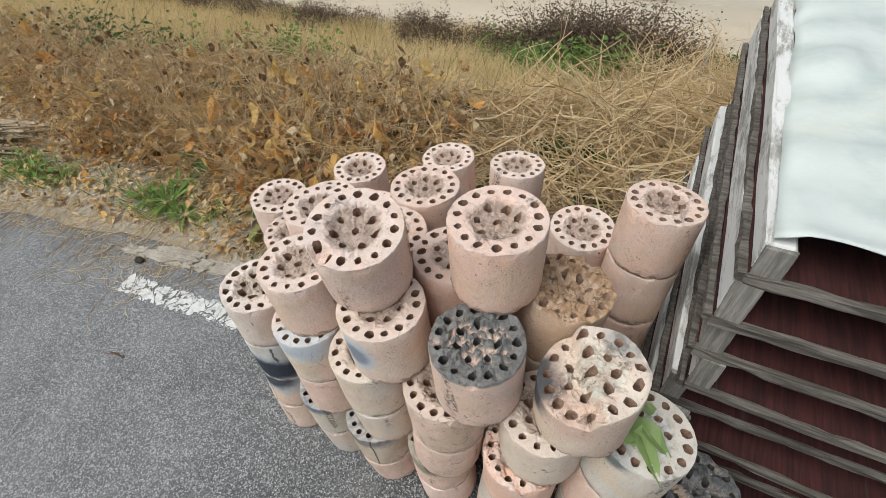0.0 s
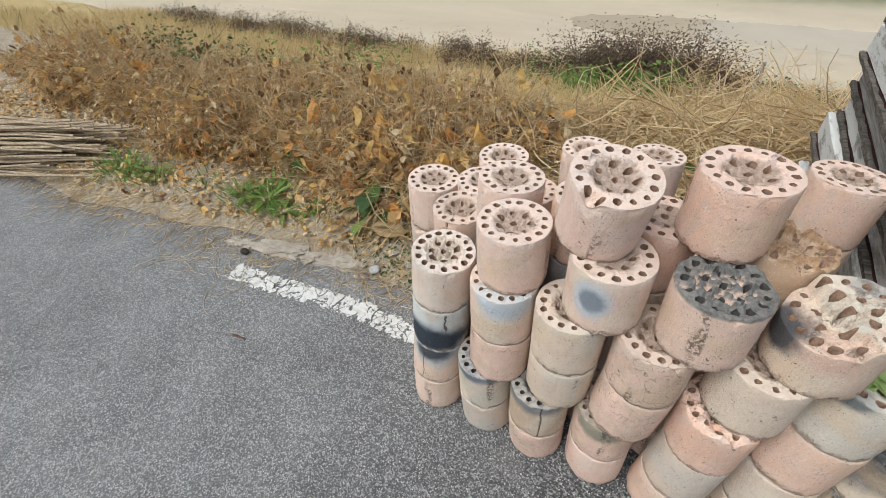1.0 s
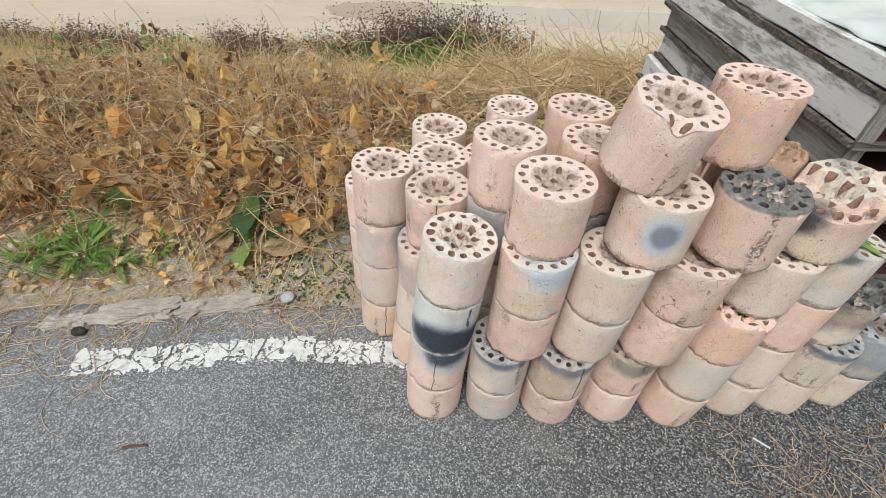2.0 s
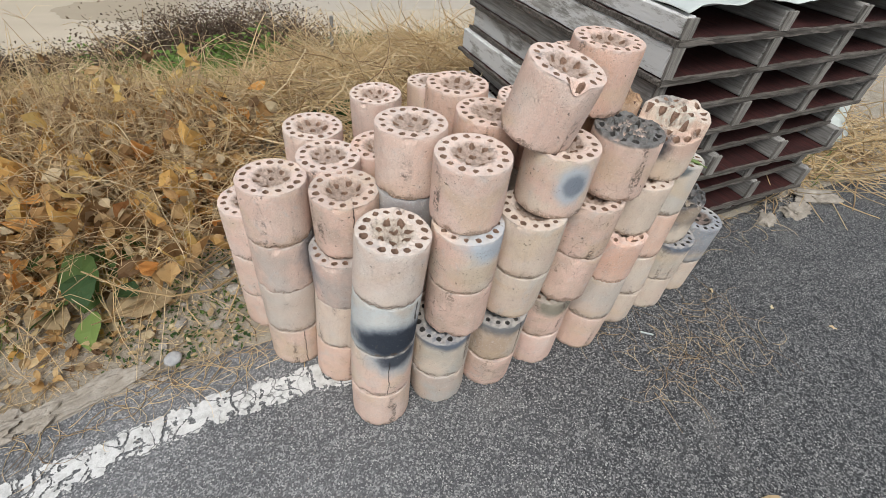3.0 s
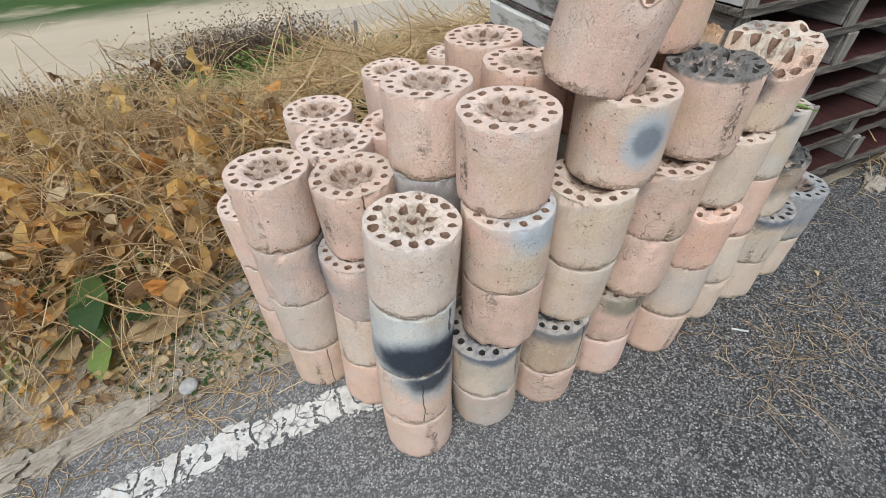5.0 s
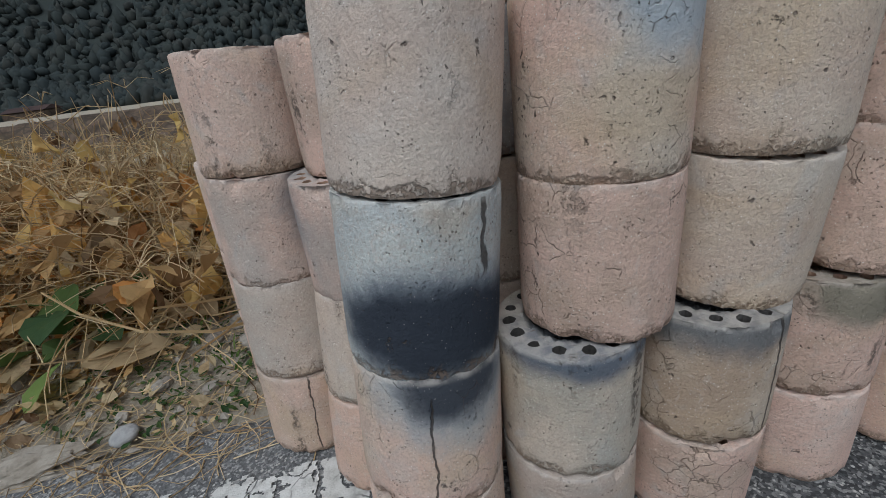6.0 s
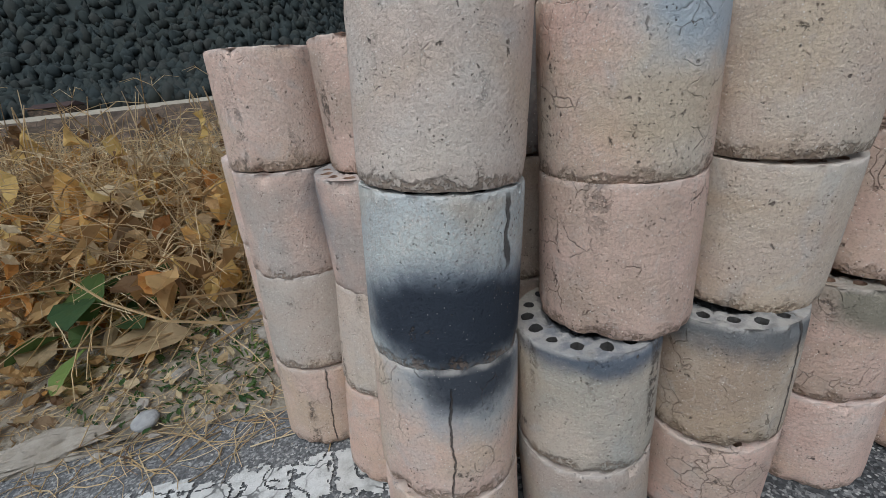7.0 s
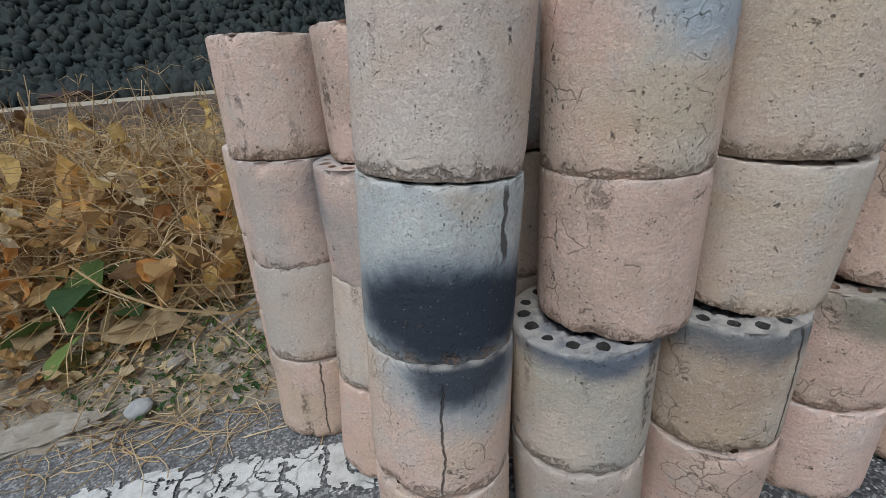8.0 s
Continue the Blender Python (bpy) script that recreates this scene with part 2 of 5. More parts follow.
def ash_material(name, pink, pale, cool, patches=(), crater=(0.26, 0.2, 0.165), cracked=0.3, crater_size=0.047, splits=()):
    """Fired briquette ash: pink clay with pale and bluish clouds, pits, hairline cracks, a dusty grey hollow in the top.
    patches: (x, y, z of the middle, reach across, reach upright, colour, strength), local metres.
    splits: long upright cracks in the front, (x, z from, z to, half width)."""
    k = Nodes(name, 0.92, 0.15)
    p, q = k.where(), k.where(False)
    c = k.mix(k.ramp(k.noise(13.0, 3.0), 0.35, 0.68), pink, pale)
    c = k.mix(k.ramp(k.noise(8.0, 2.0), 0.5, 0.75, 0.0, 0.4), c, cool)
    c = k.mix(k.ramp(k.chance, 0.0, 1.0, 0.0, 0.35), c, (0.64, 0.52, 0.43))
    c = k.mix(k.ramp(k.noise(9.0, 2.0, 0.5, k.stretch(k.warp(3.0, 0.4), (0.6, 0.6, 1.3))), 0.5, 0.72, 0.0, 0.5), c, (0.66, 0.5, 0.33))
    c = k.mix(k.ramp(k.noise(7.0, 2.0, 0.5, k.warp(4.0, 1.7)), 0.58, 0.76, 0.0, 0.3), c, (0.54, 0.57, 0.58))
    # vertical mould marks
    mould = k.noise(60.0, 3.0, 0.6, k.stretch(p, (1.0, 1.0, 0.06)))
    c = k.mix(k.ramp(mould, 0.5, 0.74, 0.0, 0.16), c, (0.42, 0.35, 0.31))
    # cloudy mottling, grain, white specks and dark pits
    c = k.mix(k.ramp(k.noise(34.0, 5.0, 0.7), 0.45, 0.75, 0.0, 0.24), c, (0.46, 0.33, 0.27))
    c = k.mix(k.ramp(k.noise(48.0, 4.0, 0.65, k.warp(9.0, 0.5)), 0.52, 0.74, 0.0, 0.38), c, (0.74, 0.66, 0.6))
    grain = k.noise(420.0, 4.0, 0.6)
    c = k.mix(k.ramp(grain, 0.45, 0.68, 0.0, 0.34), c, (0.38, 0.27, 0.22))
    fleck = k.math("MULTIPLY", k.ramp(k.cells(260.0, vector=k.warp(300.0, 0.004)), 0.27, 0.15), k.ramp(k.noise(42.0, 4.0), 0.52, 0.68))
    c = k.mix(k.math("MULTIPLY", fleck, 0.7), c, (0.17, 0.12, 0.095))
    speck = k.cells(210.0)
    c = k.mix(k.ramp(speck, 0.17, 0.07, 0.0, 0.85), c, (0.86, 0.8, 0.75))
    for x, y, z, across, upright, colour, strength in patches:
        m = k.n.new("ShaderNodeVectorMath")
        m.operation = "SUBTRACT"
        k.l.new(q, m.inputs[0])
        m.inputs[1].default_value = (x, y, z)
        s = k.stretch(m.outputs[0], (1 / across, 1 / across, 1 / upright))
        length = k.n.new("ShaderNodeVectorMath")
        length.operation = "LENGTH"
        k.l.new(s, length.inputs[0])
        far = k.math("ADD", length.outputs["Value"], k.math("MULTIPLY", k.math("SUBTRACT", k.noise(28.0, 5.0, 0.6), 0.5), 0.55))
        c = k.mix(k.ramp(far, 1.0, 0.5, 0.0, strength), c, colour)
    c = k.mix(k.ramp(k.cells(170.0), 0.13, 0.05, 0.0, 0.4), c, (0.6, 0.57, 0.54))
    pit = k.cells(75.0, vector=k.warp(60.0, 0.02))
    pit2 = k.cells(190.0, vector=k.warp(160.0, 0.008))
    small = k.math("MULTIPLY", k.ramp(pit2, 0.2, 0.1), k.ramp(k.noise(26.0, 3.0), 0.52, 0.64))
    hole = k.math("MAXIMUM", small, k.math("MULTIPLY", k.ramp(pit, 0.16, 0.1), k.ramp(k.noise(24.0, 3.0), 0.55, 0.63)))
    # pitted grime that runs down in broken upright streaks
    streak = k.ramp(k.noise(21.0, 2.0, 0.5, k.stretch(p, (1.0, 1.0, 0.13))), 0.6, 0.68)
    grime = k.math("MULTIPLY", k.math("MULTIPLY", streak, k.ramp(k.noise(150.0, 4.0, 0.7), 0.47, 0.57)), k.ramp(k.noise(19.0, 3.0), 0.42, 0.56))
    hole = k.math("MAXIMUM", hole, grime)
    scar = k.math("MULTIPLY", k.ramp(k.noise(30.0, 5.0, 0.7), 0.66, 0.71), k.ramp(k.noise(190.0, 3.0), 0.4, 0.55))
    hole = k.math("MAXIMUM", hole, scar)
    c = k.mix(k.math("MULTIPLY", hole, 0.78), c, (0.13, 0.105, 0.09))
    # hairline cracks
    edge = k.cells(42.0, "DISTANCE_TO_EDGE", k.warp(28.0, 0.03))
    crack = k.math("MULTIPLY", k.ramp(edge, 0.024, 0.004), k.ramp(k.noise(16.0, 3.0), 0.66 - 0.26 * cracked, 0.72 - 0.26 * cracked))
    c = k.mix(k.math("MULTIPLY", crack, min(0.55, max(0.05, 0.9 * cracked - 0.06))), c, (0.17, 0.115, 0.09))
    crack = k.math("MULTIPLY", crack, min(1.0, 1.5 * cracked))
    x, y, z = k.axes(q)
    for at, z0, z1, wide in splits:
        bend = k.math("ADD", k.math("MULTIPLY", k.math("SUBTRACT", k.noise(22.0, 2.0), 0.5), 0.013), k.math("MULTIPLY", k.math("SUBTRACT", k.noise(120.0, 3.0), 0.5), 0.006))
        off = k.math("ABSOLUTE", k.math("ADD", k.math("SUBTRACT", x, at), bend))
        line = k.math("MULTIPLY", k.ramp(off, wide, wide * 0.4), k.ramp(y, 0.0, -0.02))
        line = k.math("MULTIPLY", line, k.math("MULTIPLY", k.ramp(z, z0, z0 + 0.012), k.ramp(z, z1, z1 - 0.008)))
        c = k.mix(k.math("MULTIPLY", line, 0.85), c, (0.06, 0.05, 0.045))
        crack = k.math("MAXIMUM", crack, line)
    # paler worn rim of the top, ash dust in its hollow
    c = k.mix(k.math("MULTIPLY", k.ramp(z, 0.1335, 0.139), k.ramp(k.noise(60.0, 4.0), 0.35, 0.6, 0.15, 0.5)), c, tuple(0.5 * a + 0.32 for a in pale))
    r = k.math("SQRT", k.math("ADD", k.math("MULTIPLY", x, x), k.math("MULTIPLY", y, y)))
    r = k.math("ADD", r, k.math("MULTIPLY", k.math("SUBTRACT", k.noise(45.0, 4.0), 0.5), 0.016))
    inside = k.math("MULTIPLY", k.ramp(r, crater_size, crater_size - 0.012), k.ramp(z, *((0.105, 0.118) if crater_size < 0.07 else (0.131, 0.138))))
    dust = k.mix(k.ramp(k.noise(90.0, 6.0, 0.7), 0.35, 0.65), crater, tuple(min(0.6, v * 1.7 + 0.02) for v in crater))
    c = k.mix(k.math("MULTIPLY", inside, 0.85), c, dust)
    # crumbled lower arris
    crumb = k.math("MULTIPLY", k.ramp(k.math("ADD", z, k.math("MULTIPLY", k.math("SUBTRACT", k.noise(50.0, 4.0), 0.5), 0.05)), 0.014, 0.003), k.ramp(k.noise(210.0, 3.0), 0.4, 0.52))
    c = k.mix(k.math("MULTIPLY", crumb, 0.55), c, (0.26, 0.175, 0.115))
    n = k.bump(k.noise(170.0, 6.0, 0.7), 0.85, 0.0032)
    n = k.bump(k.noise(38.0, 4.0, 0.6), 0.5, 0.005, n)
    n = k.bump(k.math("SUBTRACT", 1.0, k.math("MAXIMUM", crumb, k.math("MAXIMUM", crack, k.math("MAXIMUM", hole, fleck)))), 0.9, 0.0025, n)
    return k.done(c, n)


def leaf_material(name, colours, rough=0.7, spots=(0.1, 0.05, 0.02), spotted=0.4):
    k = Nodes(name, rough, 0.25)
    c = k.palette(k.island(), colours)
    c = k.mix(k.ramp(k.noise(45.0, 5.0, 0.65), 0.5, 0.72, 0.0, spotted), c, spots)
    c = k.mix(k.ramp(k.noise(7.0, 2.0), 0.4, 0.7, 0.0, 0.25), c, colours[0])
    k.bsdf.inputs["Transmission Weight"].default_value = 0.0
    mat = k.done(c, k.bump(k.noise(120.0, 4.0), 0.4, 0.003))
    # light passes thin leaves
    out = k.n["Material Output"]
    thin = k.n.new("ShaderNodeBsdfTranslucent")
    k.l.new(c, thin.inputs["Color"])
    both = k.n.new("ShaderNodeMixShader")
    both.inputs[0].default_value = 0.4
    k.l.new(k.bsdf.outputs[0], both.inputs[1])
    k.l.new(thin.outputs[0], both.inputs[2])
    k.l.new(both.outputs[0], out.inputs["Surface"])
    return mat


def wood_material(name, light, dark, along, flake=None):
    """Weathered timber or plywood; along: which way the grain runs."""
    k = Nodes(name, 0.85, 0.2)
    by = {"x": (0.05, 1.0, 1.0), "y": (1.0, 0.05, 1.0), "z": (1.0, 1.0, 0.05)}[along]
    v = k.stretch(k.where(), by)
    c = k.mix(k.ramp(k.noise(130.0, 6.0, 0.7, v), 0.32, 0.66), light, dark)
    c = k.mix(k.ramp(k.noise(6.0, 5.0, 0.65), 0.45, 0.75, 0.0, 0.5), c, tuple(0.55 * d for d in dark))
    if flake:
        c = k.mix(k.ramp(k.noise(22.0, 7.0, 0.75, k.stretch(k.where(), tuple(math.sqrt(b) for b in by))), 0.4, 0.52), c, flake)
    crack = k.ramp(k.noise(45.0, 5.0, 0.7, v), 0.36, 0.3)
    c = k.mix(k.math("MULTIPLY", crack, 0.7), c, (0.05, 0.045, 0.04))
    n = k.bump(k.noise(160.0, 5.0, 0.7, v), 0.6, 0.002)
    return k.done(c, n)


def rock_material(name, a, b, scale=30.0):
    k = Nodes(name, 0.9, 0.2)
    c = k.mix(k.ramp(k.noise(scale, 6.0, 0.65), 0.35, 0.68), a, b)
    c = k.mix(k.ramp(k.island(), 0.0, 1.0, 0.0, 0.5), c, tuple(0.5 * v for v in a))
    return k.done(c, k.bump(k.noise(scale * 5, 5.0), 0.6, 0.003))


def concrete_material():
    k = Nodes("old_concrete", 0.9, 0.2)
    c = k.mix(k.ramp(k.noise(20.0, 7.0, 0.7), 0.35, 0.7), (0.3, 0.265, 0.22), (0.44, 0.4, 0.35))
    c = k.mix(k.ramp(k.noise(5.0, 3.0), 0.5, 0.75, 0.0, 0.5), c, (0.25, 0.22, 0.18))
    return k.done(c, k.bump(k.noise(160.0, 6.0), 0.7, 0.004))


def sheet_material():
    k = Nodes("white_plastic_sheet", 0.45, 0.4)
    c = k.mix(k.ramp(k.noise(9.0, 5.0), 0.4, 0.7), (0.58, 0.62, 0.6), (0.45, 0.51, 0.49))
    c = k.mix(k.ramp(k.noise(4.0, 4.0), 0.55, 0.75, 0.0, 0.5), c, (0.6, 0.58, 0.4))
    return k.done(c, k.bump(k.noise(30.0, 5.0), 0.35, 0.004))


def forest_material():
    k = Nodes("hazed_far_forest", 0.95, 0.05)
    # distance haze is put into these colours: lifted, greyed and blued greens
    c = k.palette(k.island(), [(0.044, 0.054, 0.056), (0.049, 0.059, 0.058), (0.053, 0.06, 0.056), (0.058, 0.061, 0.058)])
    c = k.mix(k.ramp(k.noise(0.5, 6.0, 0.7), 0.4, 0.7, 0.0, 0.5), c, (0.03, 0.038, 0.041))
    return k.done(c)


def far_wall_material():
    k = Nodes("far_stone_revetment", 0.95, 0.1)
    edge = k.cells(1.3, "DISTANCE_TO_EDGE", k.warp(1.0, 0.4))
    c = k.mix(k.ramp(k.noise(0.8, 6.0, 0.7), 0.35, 0.65), (0.17, 0.125, 0.095), (0.07, 0.052, 0.04))
    c = k.mix(k.ramp(edge, 0.09, 0.02, 0.0, 0.7), c, (0.05, 0.045, 0.04))
    c = k.mix(k.ramp(k.noise(0.15, 4.0), 0.48, 0.62, 0.0, 0.7), c, (0.13, 0.1, 0.06))
    return k.done(c, k.bump(edge, 0.6, 0.15))


def thatch_material():
    k = Nodes("golden_grass_thatch", 0.95, 0.1)
    c = k.palette(k.noise(26.0, 8.0, 0.75), [(0.26, 0.18, 0.09), (0.46, 0.34, 0.17), (0.64, 0.5, 0.28), (0.72, 0.6, 0.37)])
    c = k.mix(k.ramp(k.noise(1.6, 5.0), 0.5, 0.7, 0.0, 0.5), c, (0.3, 0.27, 0.1))
    return k.done(c, k.bump(k.noise(80.0, 7.0, 0.7), 0.9, 0.03))


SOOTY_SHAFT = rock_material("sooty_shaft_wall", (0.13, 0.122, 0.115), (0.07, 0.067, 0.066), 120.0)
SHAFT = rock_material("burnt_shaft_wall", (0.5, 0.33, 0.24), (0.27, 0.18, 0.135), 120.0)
ASPHALT, PAINT, SOIL, SAND, WATER = asphalt_material(), paint_material(), soil_material(), sand_material(), water_material()
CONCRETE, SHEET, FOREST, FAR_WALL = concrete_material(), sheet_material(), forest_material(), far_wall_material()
PINK, PALE, COOL = (0.79, 0.56, 0.47), (0.73, 0.63, 0.52), (0.56, 0.585, 0.585)
SOOT, BLUE, GREY = (0.035, 0.043, 0.06), (0.46, 0.53, 0.6), (0.12, 0.125, 0.13)
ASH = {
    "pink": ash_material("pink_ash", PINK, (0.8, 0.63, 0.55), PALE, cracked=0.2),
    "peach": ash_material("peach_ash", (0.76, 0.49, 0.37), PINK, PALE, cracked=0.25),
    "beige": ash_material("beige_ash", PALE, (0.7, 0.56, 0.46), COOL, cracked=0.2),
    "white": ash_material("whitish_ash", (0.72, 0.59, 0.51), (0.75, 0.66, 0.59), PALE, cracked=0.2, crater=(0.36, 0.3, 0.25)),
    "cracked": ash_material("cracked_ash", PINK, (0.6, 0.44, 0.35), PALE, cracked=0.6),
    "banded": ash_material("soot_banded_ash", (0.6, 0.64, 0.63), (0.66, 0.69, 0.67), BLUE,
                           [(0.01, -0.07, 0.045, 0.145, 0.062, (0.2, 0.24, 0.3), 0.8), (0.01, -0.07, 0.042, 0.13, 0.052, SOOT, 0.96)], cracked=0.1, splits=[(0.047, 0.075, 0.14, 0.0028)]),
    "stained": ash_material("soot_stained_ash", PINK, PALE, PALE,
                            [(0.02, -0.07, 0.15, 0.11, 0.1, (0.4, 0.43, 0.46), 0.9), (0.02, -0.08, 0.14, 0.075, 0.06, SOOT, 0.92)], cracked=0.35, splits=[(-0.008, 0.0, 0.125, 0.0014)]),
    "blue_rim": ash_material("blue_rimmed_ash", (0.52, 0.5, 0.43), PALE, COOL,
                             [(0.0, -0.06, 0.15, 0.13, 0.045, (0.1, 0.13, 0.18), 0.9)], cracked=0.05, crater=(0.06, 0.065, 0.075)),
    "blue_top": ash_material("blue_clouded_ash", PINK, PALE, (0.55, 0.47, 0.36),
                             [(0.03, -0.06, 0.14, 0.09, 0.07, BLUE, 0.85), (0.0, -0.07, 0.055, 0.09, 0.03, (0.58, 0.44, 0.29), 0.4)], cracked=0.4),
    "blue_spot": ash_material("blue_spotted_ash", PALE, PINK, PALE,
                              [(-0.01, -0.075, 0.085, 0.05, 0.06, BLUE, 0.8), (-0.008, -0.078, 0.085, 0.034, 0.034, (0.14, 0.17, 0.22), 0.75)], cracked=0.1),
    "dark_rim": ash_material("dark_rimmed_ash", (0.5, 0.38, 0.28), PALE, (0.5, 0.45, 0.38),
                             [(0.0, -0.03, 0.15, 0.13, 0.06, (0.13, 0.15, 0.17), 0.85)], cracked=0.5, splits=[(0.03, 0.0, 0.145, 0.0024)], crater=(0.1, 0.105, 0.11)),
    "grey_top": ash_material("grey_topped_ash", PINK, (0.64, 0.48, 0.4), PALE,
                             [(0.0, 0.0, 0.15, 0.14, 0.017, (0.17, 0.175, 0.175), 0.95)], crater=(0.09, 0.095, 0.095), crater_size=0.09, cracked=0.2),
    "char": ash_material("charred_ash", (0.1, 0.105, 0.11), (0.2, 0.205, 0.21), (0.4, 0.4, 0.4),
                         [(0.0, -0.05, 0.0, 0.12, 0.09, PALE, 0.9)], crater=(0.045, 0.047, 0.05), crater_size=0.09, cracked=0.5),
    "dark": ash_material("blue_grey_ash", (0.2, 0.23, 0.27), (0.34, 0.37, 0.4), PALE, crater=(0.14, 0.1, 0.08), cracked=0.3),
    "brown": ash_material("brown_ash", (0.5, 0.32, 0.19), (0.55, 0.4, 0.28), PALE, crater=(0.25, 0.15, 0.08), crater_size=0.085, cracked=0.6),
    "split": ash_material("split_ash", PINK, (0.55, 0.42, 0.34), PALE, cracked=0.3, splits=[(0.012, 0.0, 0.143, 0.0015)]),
    # pink ash with a dark grey patch towards +x
    "grey_sided": ash_material("grey_sided_ash", PINK, (0.5, 0.43, 0.39), COOL, [(0.09, -0.02, 0.1, 0.1, 0.11, (0.2, 0.215, 0.24), 0.75)], cracked=0.15),
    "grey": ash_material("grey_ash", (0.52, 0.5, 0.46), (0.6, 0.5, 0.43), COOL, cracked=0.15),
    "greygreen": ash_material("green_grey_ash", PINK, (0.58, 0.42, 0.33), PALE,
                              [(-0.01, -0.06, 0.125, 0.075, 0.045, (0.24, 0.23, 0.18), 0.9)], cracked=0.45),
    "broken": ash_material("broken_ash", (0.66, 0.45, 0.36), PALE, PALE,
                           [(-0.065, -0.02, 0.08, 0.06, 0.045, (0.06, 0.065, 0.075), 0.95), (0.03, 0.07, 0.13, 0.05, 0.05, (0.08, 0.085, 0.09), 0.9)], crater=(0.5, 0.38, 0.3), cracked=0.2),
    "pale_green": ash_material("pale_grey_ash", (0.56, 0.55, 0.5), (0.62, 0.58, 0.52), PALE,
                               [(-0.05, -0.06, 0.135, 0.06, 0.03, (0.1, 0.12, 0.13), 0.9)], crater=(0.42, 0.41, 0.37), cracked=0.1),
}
DRY_LEAF = leaf_material("dry_leaves", [(0.15, 0.09, 0.05), (0.44, 0.27, 0.12), (0.66, 0.43, 0.19), (0.54, 0.42, 0.26), (0.82, 0.69, 0.46), (0.26, 0.16, 0.09)])
GOLD_LEAF = leaf_material("golden_leaves", [(0.68, 0.32, 0.1), (0.76, 0.47, 0.16), (0.8, 0.62, 0.25), (0.5, 0.24, 0.1)], spots=(0.2, 0.07, 0.02))
GREEN_LEAF = leaf_material("green_leaves", [(0.04, 0.085, 0.035), (0.065, 0.125, 0.04), (0.11, 0.17, 0.05), (0.05, 0.1, 0.045)], 0.6, (0.2, 0.19, 0.05), 0.2)
STEM = leaf_material("dry_stems", [(0.36, 0.24, 0.13), (0.62, 0.47, 0.28), (0.76, 0.61, 0.39), (0.24, 0.15, 0.09)], spotted=0.2)
STRAW = leaf_material("pale_straw", [(0.76, 0.61, 0.37), (0.64, 0.47, 0.25), (0.82, 0.7, 0.48), (0.48, 0.33, 0.17)], spotted=0.15)
GRASS = leaf_material("golden_grass", [(0.66, 0.51, 0.26), (0.74, 0.59, 0.33), (0.58, 0.44, 0.21), (0.78, 0.66, 0.41)], spotted=0.1)
TWIG = leaf_material("dark_twigs", [(0.09, 0.06, 0.05), (0.14, 0.09, 0.075), (0.18, 0.125, 0.1)], spotted=0.1)
FRESH = leaf_material("fresh_green_leaves", [(0.12, 0.22, 0.05), (0.18, 0.3, 0.07), (0.27, 0.37, 0.12), (0.14, 0.24, 0.055)], 0.6, (0.3, 0.3, 0.1), 0.2)
PURPLE = leaf_material("brown_purple_leaves", [(0.1, 0.068, 0.055), (0.16, 0.11, 0.08), (0.24, 0.175, 0.115), (0.13, 0.12, 0.07)], spotted=0.2)
TIMBER = wood_material("grey_timber", (0.42, 0.41, 0.39), (0.22, 0.21, 0.195), "y")
WHITEWOOD = wood_material("whitewashed_timber", (0.46, 0.45, 0.42), (0.27, 0.26, 0.24), "y", (0.66, 0.66, 0.65))
TIMBER_END = wood_material("grey_timber_front", (0.33, 0.31, 0.285), (0.15, 0.14, 0.125), "z")
PLY = wood_material("red_faced_plywood", (0.07, 0.022, 0.02), (0.03, 0.013, 0.013), "y")
PLY_EDGE = wood_material("grey_plywood_edge", (0.18, 0.162, 0.145), (0.06, 0.053, 0.046), "x")
STALK = wood_material("dry_stalk", (0.52, 0.43, 0.32), (0.28, 0.21, 0.14), "x")
GRAVEL = rock_material("gravel", (0.46, 0.42, 0.37), (0.3, 0.27, 0.24))
PEBBLE = rock_material("grey_pebble", (0.5, 0.5, 0.5), (0.36, 0.36, 0.37), 60.0)


# ---- ground, road and distance ----
def smooth(a, b, v):
    t = min(1.0, max(0.0, (v - a) / (b - a)))
    return t * t * (3 - 2 * t)


def road_edge(x):
    """Where the asphalt ends, along the road."""
    if x > -1.4:
        return 0.64 + 0.02 * math.sin(5 * x) + 0.04 * smooth(0.2, 1.5, x)
    return 0.64 - 0.31 * smooth(-1.4, -3.3, x) * 1.0 - 0.02 * (min(0.0, x + 3.3))* -0.5 + 0.015 * math.sin(9 * x)


def ripple(x, y, s):
    return noise.noise((x * s, y * s, 3.7))


